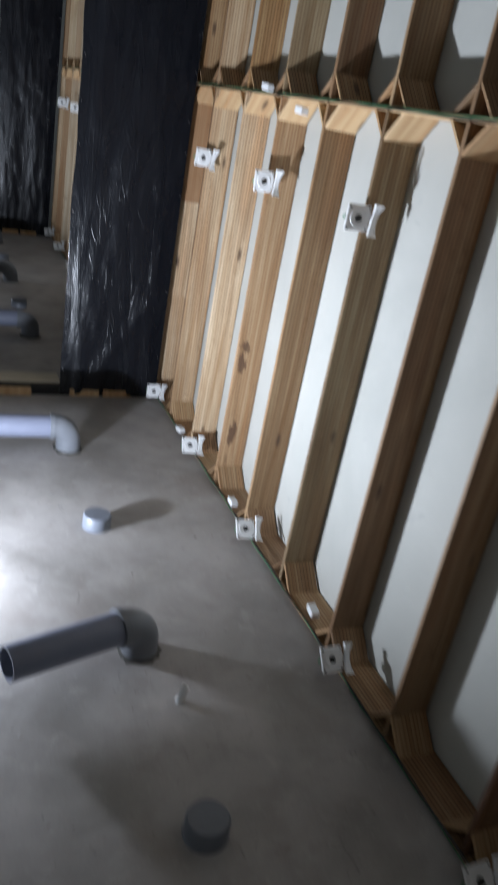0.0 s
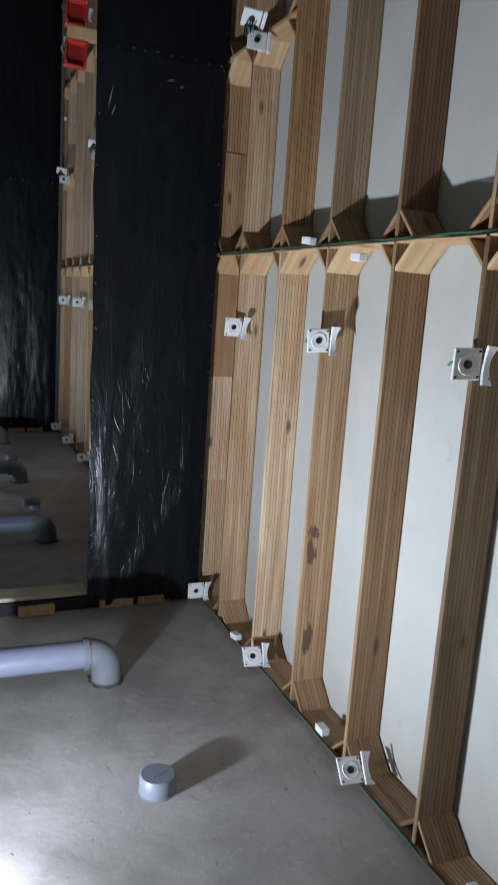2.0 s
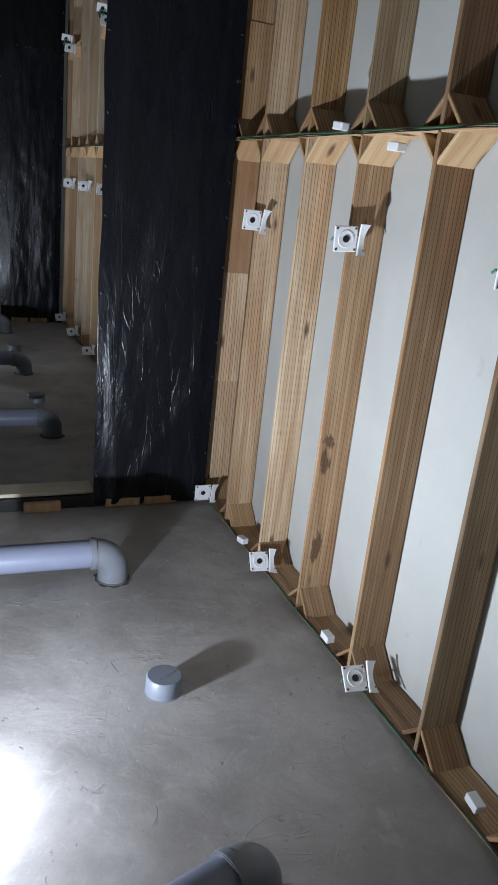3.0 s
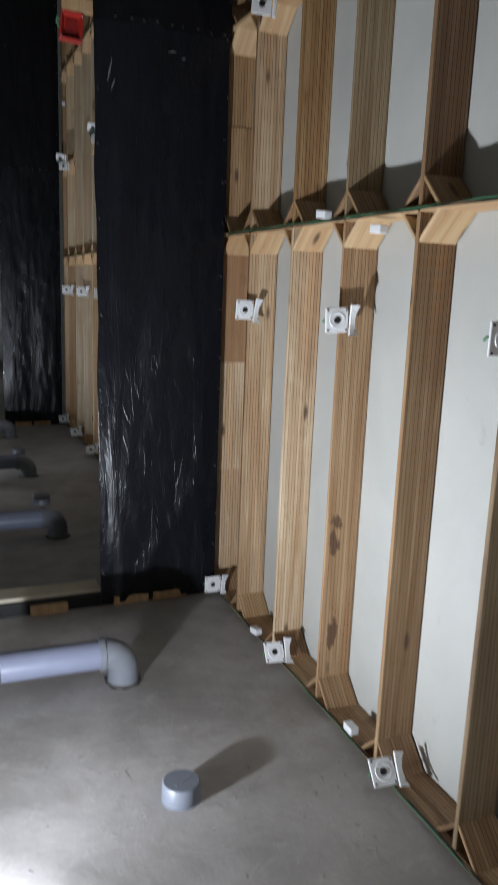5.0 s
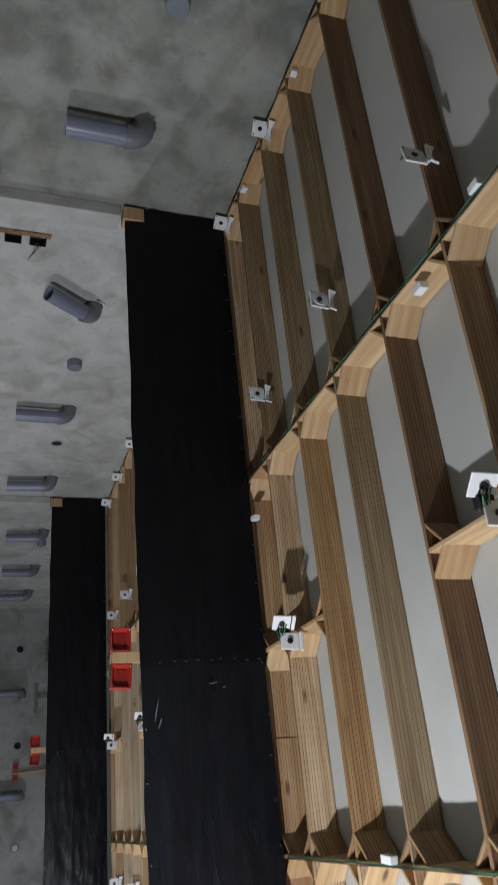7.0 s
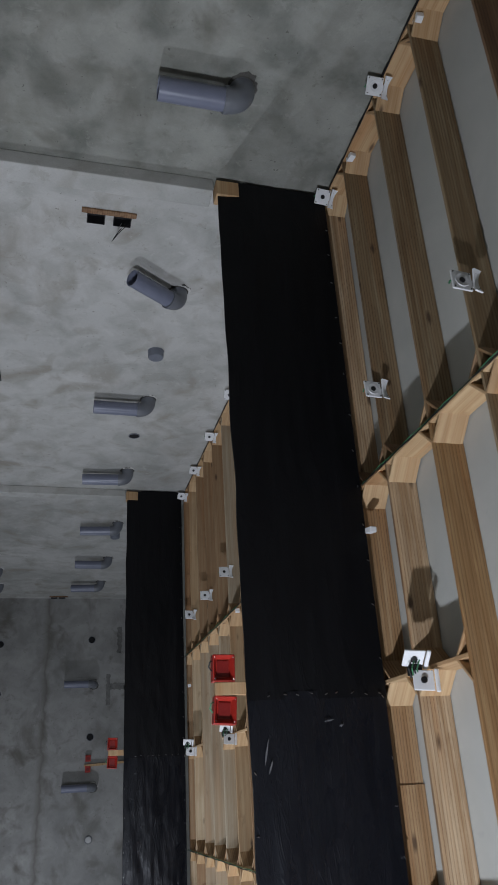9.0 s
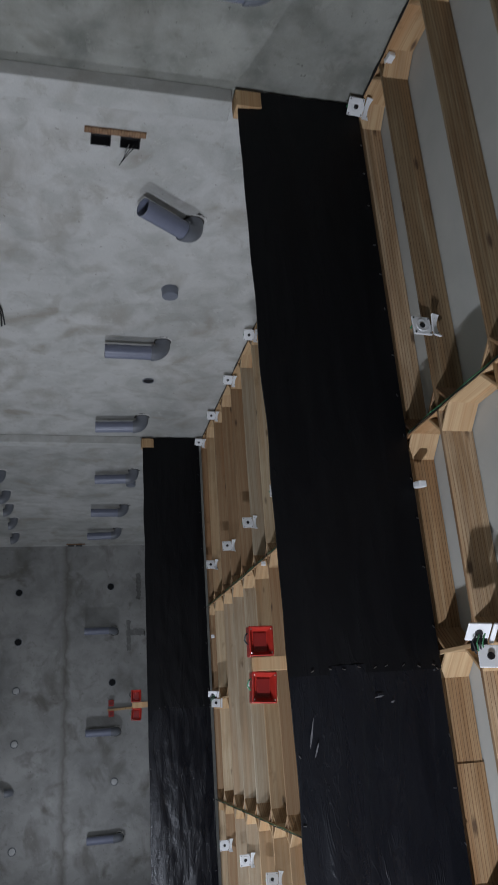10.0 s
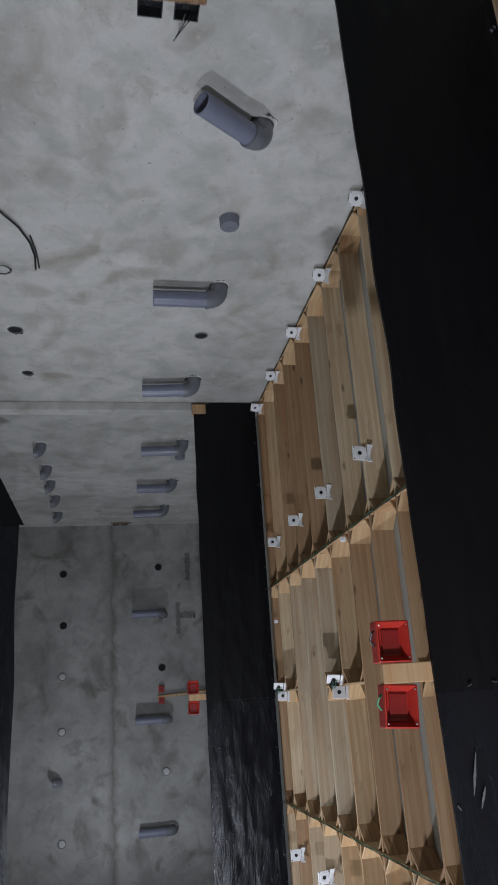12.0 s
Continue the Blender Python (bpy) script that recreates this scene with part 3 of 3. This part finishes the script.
def broken_ring(inner, seed, start=0.0, sweep_angle=math.tau, reach=0.02):
    """A thin ragged crescent of broken surface round a pipe or hole."""
    rr, bm, n = random.Random(seed), bmesh.new(), 18
    rows = []
    for k in range(n + 1):
        f = k / n
        a = start + sweep_angle * f
        d = inner + 0.002 + reach * (0.25 + 0.75 * rr.random()) * (1.0 if sweep_angle > 6 else math.sin(math.pi * f) + 0.05)
        rows.append([bm.verts.new((q * math.cos(a), q * math.sin(a), z)) for q, z in ((inner, -0.003), (inner, 0.0045), (d, 0.0035), (d, -0.003))])
    for a, b in zip(rows, rows[1:]):
        for i in range(4):
            bm.faces.new((a[i], a[(i + 1) % 4], b[(i + 1) % 4], b[i]))
    return bm


def socket_hole(at, label, group, radius=0.05):
    p = thing("pipe_hole", label, "pipe", at, group)
    part("rim", lathe([(radius, -0.02), (radius + 0.003, 0.006), (radius - 0.004, 0.008), (radius - 0.006, -0.004)]), PVC_ELBOW, p, smooth=True)
    # near-black disc near the rim stands in for the shade inside the pipe
    part("bore", lathe([(radius - 0.005, 0.003), (0.0, 0.0025)]), HOLE, p, "dark disc for the shade inside an open pipe end")
    if at.translation.x < -0.7 and at.translation.z > 5:
        part("pale_break", broken_ring(radius, int(at.translation.y * 100), 0.6, 3.6, 0.035), BROKEN, p, "pale broken plaster edge")
        part("dark_break", broken_ring(radius, int(at.translation.y * 70), 3.9, 2.2, 0.03), CHIPPED, p, "dark chipped edge")
    return p


CHIPPED = plain("chipped_concrete", (0.10, 0.095, 0.085), 0.9, 90.0, 0.4, 0.4)
BROKEN = plain("pale_broken_plaster", (0.66, 0.65, 0.62), 0.9, 70.0, 0.3, 0.3)
SMEAR = plain("dark_mortar", (0.235, 0.232, 0.22), 0.9, 26.0, 0.35, 0.3)
FLOOR_PIPES = "drain pipes rising from the floor"
GREY_PIPE = "grey plastic drain pipe with elbow rising from concrete floor"
for yy, turn in ((1.99, 17), (3.485, -2), (5.243, 0), (6.72, -3), (8.267, 2), (10.2, 0), (11.6, 0), (13.1, 0)):
    drain("drain_pipe", pose(0.642 if yy < 4 else 0.655, yy, 0, 0, 0, turn), 0.45, 0.12, GREY_PIPE, FLOOR_PIPES)
for yy in (1.298, 2.762, 5.96, 7.49):
    cap(pose(0.648 if yy < 4 else 0.652, yy, 0, 0, 0, 25), "grey plastic pipe cap standing on concrete floor", FLOOR_PIPES, 0.058)

CEILING_PIPES = "drain pipes hanging from the ceiling"
HANG = "blue-grey plastic drain pipe with elbow hanging from ceiling"
over = pose(0, 0, 0, 180, 0, 0)
for xx, yy, turn in ((0.645, 3.572, 0), (0.61, 5.21, 35), (0.608, 6.739, 0), (0.597, 8.295, -4), (0.652, 9.943, -5), (0.655, 11.45, 0), (0.649, 12.745, -6)):
    drain("drain_pipe", pose(xx, yy, CEIL, 0, 0, turn) @ over, 0.40 if turn > 30 or yy < 4 else 0.45, 0.105, HANG, CEILING_PIPES)
for xx, yy in ((0.659, 2.846), (0.566, 5.971), (0.656, 10.382)):
    cap(pose(xx, yy, CEIL) @ over, "grey plastic pipe cap hanging from concrete ceiling", CEILING_PIPES, 0.06)
for xx, yy, r in ((0.57, 7.46, 0.05), (-0.818, 7.433, 0.055), (-0.805, 8.197, 0.045)):
    socket_hole(pose(xx, yy, CEIL) @ over, "open pipe end cast into concrete ceiling", CEILING_PIPES, r)
for xx, yy in ((-0.847, 10.017), (-0.845, 10.808), (-0.844, 11.413), (-0.828, 12.109), (-0.85, 12.987)):
    p = thing("pipe_stub", "short grey pipe bend hanging from concrete ceiling", "pipe", pose(xx, yy, CEIL) @ over, CEILING_PIPES)
    part("elbow", sweep([Vector((0, 0, -0.03))] + arc((0, 0, 0.11), (0, 0, 1), (-1, 0, 0), BEND), R, n=20, inner=BORE), PVC_ELBOW, p, smooth=True)
    part("pale_break", broken_ring(R + 0.004, int(yy * 90), -0.5, 3.4, 0.04), BROKEN, p, "pale broken plaster edge")

WALL_PIPES = "drain pipes in the end wall"
out = pose(0, 0, 0, 90, 0, 0)
for xx, zz in ((0.661, 3.859), (0.689, 2.358), (0.717, 0.909)):
    drain("drain_pipe", pose(xx, FAR, zz) @ out, 0.47, 0.12, "grey plastic drain pipe with elbow in concrete wall", WALL_PIPES)
for xx, zz in ((0.606, 4.571), (0.626, 3.079), (0.650, 1.657), (-0.822, 4.513), (-0.809, 3.752), (-0.811, 3.031), (-0.807, 2.281), (-0.783, 0.862)):
    socket_hole(pose(xx, FAR, zz) @ out, "open pipe end cast into concrete wall", WALL_PIPES, 0.055)
p = thing("pipe_stub", "short grey pipe bend in concrete wall", "pipe", pose(-0.839, FAR, 1.634) @ out, WALL_PIPES)
part("elbow", sweep([Vector((0, 0, -0.03))] + arc((0, 0, 0.11), (0, 0, 1), (-1, 0, 0), BEND), R, n=20, inner=BORE), PVC_ELBOW, p, smooth=True)


for x0, x1, z0, z1 in ((0.86, 0.92, 3.55, 4.02), (0.92, 1.14, 3.78, 3.88), (1.02, 1.09, 4.36, 4.78)):
    bm = bmesh.new()
    rr, n = random.Random(int(x0 * 100)), 14
    rim = []
    for k in range(4 * n):
        side, f = divmod(k, n)
        f = f / n
        u, v = ((f, 0), (1, f), (1 - f, 1), (0, 1 - f))[side]
        rim.append((x0 + (x1 - x0) * u + rr.uniform(-0.012, 0.012), z0 + (z1 - z0) * v + rr.uniform(-0.012, 0.012)))
    front = [bm.verts.new((x, FAR - 0.004, z)) for x, z in rim]
    back = [bm.verts.new((x, FAR + 0.004, z)) for x, z in rim]
    bm.faces.new(front), bm.faces.new(back)
    for k in range(len(rim)):
        bm.faces.new((front[k], front[(k + 1) % len(rim)], back[(k + 1) % len(rim)], back[k]))
    tagged(new("mortar_smear", mesh("mortar_smear", bm, SMEAR)), "dark dried mortar smear on the concrete end wall", "stain", "mortar smears on the end wall")
PLUG = plain("pale_grey_plug", (0.50, 0.50, 0.49), 0.6, 20.0, 0.1, 0.05)
for xx, zz in ((-0.811, 3.031), (-0.807, 2.281), (-0.783, 0.862), (0.650, 1.657)):
    p = thing("hole_plug", "pale round plug set in a concrete wall hole", "plug", pose(xx, FAR - 0.008, zz) @ out, WALL_PIPES)
    part("disc", lathe([(0.046, -0.006), (0.046, 0.002), (0.040, 0.005), (0.0, 0.006)]), PLUG, p, smooth=True)
p = thing("floor_stub", "small white plastic conduit stub in concrete floor", "conduit", pose(0.71, 1.746, 0, 0, 14, 20))
part("tube", sweep([(0, 0, -0.01), (0, 0, 0.02), (0.006, 0, 0.05)], 0.013, n=14, inner=0.009), WHITE, p, smooth=True)
crumbs = bmesh.new()
rng = random.Random(12)
for cx, cy in ((0.642, 1.99), (0.642, 3.485), (0.648, 2.762), (0.61, 5.243)):
    for k in range(16):
        a, d = rng.uniform(0, math.tau), 0.062 + abs(rng.gauss(0, 0.022))
        r = rng.uniform(0.0008, 0.0032)
        bmesh.ops.create_icosphere(crumbs, subdivisions=1, radius=r, matrix=pose(cx + d * math.cos(a), cy + d * math.sin(a), r * 0.4, rng.uniform(0, 90), 0, rng.uniform(0, 90)) @ Matrix.Diagonal((1, rng.uniform(0.5, 1), rng.uniform(0.4, 0.8), 1)))
tagged(new("mortar_crumbs", mesh("mortar_crumbs", crumbs, FLOOR_M)), "loose grey mortar crumbs scattered on concrete floor", "debris", kind="stuff")


# ---------------------------------------------------------------- brackets on the studs
def bracket(at, group="white plastic brackets"):
    p = thing("cable_bracket", "white plastic bracket plate with black socket on stud", "bracket", at, group)
    s = 0.041
    bm = box(-s, s, -0.004, 0.004, -s, s, 0.003)
    part("plate", bm, WHITE, p)
    part("funnel", lathe([(0.029, 0.0), (0.027, 0.0035), (0.020, 0.0025), (0.012, 0.0012)]), WHITE, p, at=pose(0, -0.003, 0, 90, 0, 0), smooth=True)
    part("socket", lathe([(0.0115, 0.0), (0.0115, 0.0045), (0.009, 0.0055), (0.0, 0.0055)], 16), BLACK, p, "black socket", at=pose(0, -0.003, 0, 90, 0, 0), smooth=True)
    # saddle: a waisted strip bent round the stud
    bm = bmesh.new()
    rows = []
    for j in range(11):
        f = j / 10 * 2 - 1
        half = 0.0085 + 0.0085 * f * f
        y = -0.004 - 0.012 * f * f
        rows.append([bm.verts.new((x, y + dy, f * 0.050)) for x, dy in ((-half, 0), (half, -0.002), (half, 0.006), (-half, 0.008))])
    for a, b in zip(rows, rows[1:]):
        for i in range(4):
            bm.faces.new((a[i], a[(i + 1) % 4], b[(i + 1) % 4], b[i]))
    bm.faces.new(rows[0]), bm.faces.new(rows[-1])
    part("saddle", bm, WHITE, p, "waisted white saddle", at=pose(s + 0.012, -0.006, -0.002, 0, 5, 12), smooth=True)
    screw = mesh("screw", lathe([(0.0035, 0.0), (0.0035, 0.002), (0.0, 0.0025)], 8), BLACK)
    for x, z in ((-s + 0.008, -s + 0.008), (s - 0.008, -s + 0.008), (s - 0.008, s - 0.008), (-s + 0.008, s - 0.008), (s + 0.013, 0.034), (s + 0.019, -0.036)):
        piece("screw", screw, p, pose(x, -0.004 if x < s else -0.014, z, 90, 0, 0))
    part("lug", box(s - 0.006, s + 0.02, 0.002, 0.012, -0.012, 0.012, 0.002), WHITE, p)
    part("wire_tail", sweep([(-0.004, 0.004, 0), (-0.02, 0.012, 0.004), (-0.038, 0.012, 0.002), (-0.040, 0.02, -0.006)], 0.004, n=8), GREEN, p, "green wire tail", smooth=True)
    return p


CX = EAST - 0.028
spots = []
for shift in (0.0, BAY):
    for k, y in enumerate(STUDS):
        if k % 2:
            spots += [(CX, y + shift - (0.036 if k != 5 else 0.012), z, -16 if k == 5 and z > 2 and shift == 0 else 0) for z in (1.412, 3.83)]
        else:
            spots += [(CX - 0.014, y + shift - 0.108, 0.066, -42), (CX - 0.014, y + shift - 0.108, CEIL - 0.066, 42)]
master = bracket(pose(*spots[0][:3]))
rng = random.Random(5)
for x, y, z, tip in spots[1:]:
    copy_thing(master, pose(x, y, z, tip + rng.uniform(-4, 4), rng.uniform(-3, 3), rng.uniform(-6, 6)))


def twin_bracket(at):
    """Two plates, one tipped up, on a slanting packer, with wire between."""
    p = thing("junction_bracket", "two white plastic plates with black and green wiring", "bracket", at, "white junction brackets")
    for dz, tip, dx in ((-0.030, -6, 0.012), (0.048, 48, -0.016)):
        m = pose(dx, -0.01, dz, tip, 4, -8)
        plate = part("plate", box(-0.039, 0.039, -0.004, 0.004, -0.036, 0.036, 0.003), WHITE, p, at=m)
        part("socket", lathe([(0.012, 0.0), (0.012, 0.008), (0.0, 0.009)], 16), BLACK, plate, at=pose(0, -0.003, 0, 90, 0, 0), smooth=True)
        part("saddle", box(0.042, 0.058, -0.012, 0.0, -0.042, 0.042, 0.005), WHITE, plate)
    part("core", box(-0.03, 0.02, 0.0, 0.03, -0.01, 0.03, 0.004), BLACK, p, "black connector")
    for k in range(4):
        a = k * 1.7
        part("wire", sweep([(-0.03 + 0.01 * k, 0.0, -0.02), (-0.045 + 0.012 * k, -0.016 - 0.004 * math.sin(a), 0.012), (-0.02 + 0.01 * k, -0.012, 0.05)], 0.0028, n=6), GREEN if k % 2 else BLACK, p, smooth=True)
    return p


twin = twin_bracket(pose(CX - 0.042, 3.745, NOG_MID - 0.022))
for y in (2.27, 8.46, 6.88, 5.3):
    copy_thing(twin, pose(CX - 0.042, y, NOG_MID - 0.012))


def junction(at):
    p = thing("wire_connector", "small white plastic wire connector on a plank", "connector", at, "small white connectors")
    part("body", box(-0.016, 0.016, -0.026, 0.026, -0.013, 0.013, 0.003), WHITE, p)
    part("mouth", box(-0.012, 0.012, 0.025, 0.0275, -0.008, 0.008), BLACK, p)
    return p


seed = junction(pose(EAST + 0.005, 2.853, 0.041))
for x, y, z in ((EAST - 0.015, 3.637, 0.041), (EAST + 0.03, 2.05, 0.041), (EAST - 0.015, 3.222, NOG_A + 0.02), (EAST - 0.005, 2.884, NOG_A - 0.045), (EAST + 0.01, 2.446, NOG_B - 0.06),
                (EAST - 0.005, 2.071, NOG_B + 0.02), (EAST + 0.02, 3.842, CEIL - 0.045), (EAST + 0.02, 3.046, CEIL - 0.045), (EAST - 0.01, 4.12, 3.25), (EAST - 0.005, 6.648, NOG_B - 0.035), (EAST - 0.005, 8.729, 3.174), (EAST + 0.01, 5.55, NOG_B - 0.05)):
    copy_thing(seed, pose(x, y, z, rng.uniform(-10, 10), 0, rng.uniform(-15, 15)))

# cables along the frames
for y0, y1 in ((SOUTH + 0.02, 4.16), (4.32, 9.0)):
    for z in (NOG_A, NOG_B, 0.016, CEIL - 0.016):
        c = thing("cable", "thin black and green wires stapled along the timber frames", "cable", group="cables along the frames")
        for colour, dz, name in ((GREEN if 1 < z < 4 else BLACK, 0.004, "thin_wire"), (BLACK, 0.0, "black_wire"), (GREEN if z < 1 else BLACK, -0.004, "thin_wire")):
            n = int((y1 - y0) / 0.1)
            pts = [(EAST - 0.006 - 0.003 * math.sin(i * 2.1 + dz * 300), y0 + (y1 - y0) * i / n, z + dz + 0.006 * noise.noise(Vector((i * 0.37, dz * 90, z)))) for i in range(n + 1)]
            wire(name, pts, 0.0018, colour, c)


# ---------------------------------------------------------------- red boxes on a plank
def red_boxes(at):
    p = thing("socket_box_plank", "two red plastic socket boxes on a pale plank", "socket box", at, "red socket boxes")
    part("plank", box(-0.045, 0.13, -0.012, 0.012, -0.025, 0.025, 0.002), WOOD_PALE, p, "pale pine plank")
    for z in (-0.081, 0.081):
        bm = box(-0.046, 0.046, 0.0, 0.05, -0.054, 0.054, 0.004)
        front = min((f for f in bm.faces), key=lambda f: f.calc_center_median().y)
        bmesh.ops.inset_region(bm, faces=[front], thickness=0.020)
        bmesh.ops.translate(bm, verts=front.verts, vec=(0, 0.03, 0))
        b = part("box", bm, RED, p, "open red plastic box", at=pose(-0.005, -0.012, z, 0, 4 if z < 0 else 1, 0))
        # darker red panel deepens the shade inside the open box
        part("back", box(-0.024, 0.024, 0.024, 0.030, -0.030, 0.030), SHADED_RED, b)
        for x in (-0.038, 0.038):
            for w in (-0.042, 0.042):
                part("screw", lathe([(0.0028, 0.0), (0.0, 0.0015)], 8), STEEL, b, at=pose(x, -0.001, w, 90, 0, 0))
        part("wire", sweep([(-0.048, 0.02, -0.01), (-0.062, 0.01, 0.004), (-0.06, 0.0, 0.02), (-0.05, 0.01, 0.028)], 0.003, n=8), GREEN if z < 0 else BLACK, b, smooth=True)
    return p


red = red_boxes(pose(0.602, 4.235, 2.60))
copy_thing(red, pose(0.558, 8.89, 2.60))
far_plank = thing("socket_box_plank", "two small red plastic socket boxes on a long pine plank", "socket box", pose(1.11, FAR - 0.0505, 2.71), "red socket boxes")
part("arm_plank", box(-0.56, 0.2, 0.0, 0.05, -0.030, 0.004, 0.002), WOOD_PALE, far_plank, "long thin pine plank", at=pose(0, 0, 0, 0, -3, 0))
for z in (-0.092, 0.062):
    b = part("box", box(-0.545, -0.465, -0.004, 0.046, z - 0.045, z + 0.045, 0.004), RED, far_plank, "small red plastic box")
    # dark red panel on the solid front, painted as a shaded recess
    part("back", box(-0.53, -0.48, -0.007, -0.003, z - 0.028, z + 0.022), SHADED_RED, b)

# ---------------------------------------------------------------- ceiling boxes and wires
t = thing("ceiling_box", "pair of black recessed electrical boxes with loose wires", "electrical box", pose(0.108, 4.605, CEIL))
# brown strip on the slab stands in for the shadow beside the boxes
part("wood_strip", box(-0.16, 0.15, -0.085, -0.049, -0.012, 0.0, 0.002), WOOD_DARK, t, "brown strip standing in for the shade beside the boxes")
for x in (-0.076, 0.074):
    bm = bmesh.new()
    for q in ((-0.051, -0.047, -0.042, 0.042, 0.0, 0.06), (0.047, 0.051, -0.042, 0.042, 0.0, 0.06), (-0.047, 0.047, -0.042, -0.038, 0.0, 0.06), (-0.047, 0.047, 0.038, 0.042, 0.0, 0.06), (-0.047, 0.047, -0.038, 0.038, 0.056, 0.06)):
        box(*q, bm=bm)
    b = part("box", bm, BLACK, t, "black recessed plastic box", at=pose(x, 0, -0.003))
    part("terminal", box(-0.02, 0.015, -0.012, 0.012, 0.03, 0.055, 0.003), HOLE, b)
for k in range(3):
    part("wire", sweep([(0.07 + 0.02 * k, 0.0, -0.012), (0.05 + 0.01 * k, 0.02, -0.05), (0.04 - 0.01 * k, 0.05, -0.07 - 0.02 * k)], 0.0022, n=8), BLACK if k else STEEL, t, smooth=True)
far_box = thing("ceiling_box", "pair of small black electrical boxes near the end wall", "electrical box", pose(0.03, FAR - 0.09, CEIL))
# the same stand-in for shadow, beside the far pair
part("wood_strip", box(-0.14, 0.16, -0.085, -0.047, -0.014, -0.001, 0.002), WOOD_DARK, far_box, "brown strip standing in for the shade beside the boxes")
for x in (-0.065, 0.065):
    part("box", box(x - 0.05, x + 0.05, -0.045, 0.045, -0.02, -0.001, 0.004), BLACK, far_box)
w = thing("hanging_wire", "loose black wire hanging from concrete ceiling", "wire")
wire("wire", [(-1.050, 5.821, CEIL - 0.004), (-0.867, 5.897, CEIL - 0.010), (-0.741, 5.992, CEIL - 0.016), (-0.654, 6.125, CEIL - 0.02), (-0.601, 6.277, CEIL - 0.024), (-0.584, 6.410, CEIL - 0.03), (-0.591, 6.543, CEIL - 0.04)], 0.0065, BLACK, w)
wire("wire", [(-0.596, 6.220, CEIL - 0.014), (-0.575, 6.372, CEIL - 0.02), (-0.569, 6.543, CEIL - 0.03)], 0.005, BLACK, w)
wire("wire", [(-0.797 + 0.05 * math.cos(k * 0.7), 6.602 + 0.06 * math.sin(k * 0.7), CEIL - 0.006 - 0.002 * k) for k in range(10)], 0.004, BLACK, w)


# ---------------------------------------------------------------- work lights on the floor
GLOW, nt, b = mat("lit_diffuser", 0.5)
b.inputs["Emission Color"].default_value, b.inputs["Emission Strength"].default_value = (0.9, 0.95, 1.0, 1), 4.0
for lx, ly, lz, glow, beam, aim in LAMPS:
    w = thing("work_light", "small lit floor-standing work light with black base", "lamp", pose(lx, ly, 0), "work lights on the floor")
    part("base", lathe([(0.07, 0.0), (0.07, 0.012), (0.02, 0.022), (0.012, 0.03), (0.012, 0.10), (0.0, 0.10)]), BLACK, w, smooth=True)
    part("diffuser", lathe([(0.022, 0.10), (0.03, 0.12), (0.026, 0.14), (0.0, 0.15)]), GLOW, w, "glowing white diffuser", smooth=True)
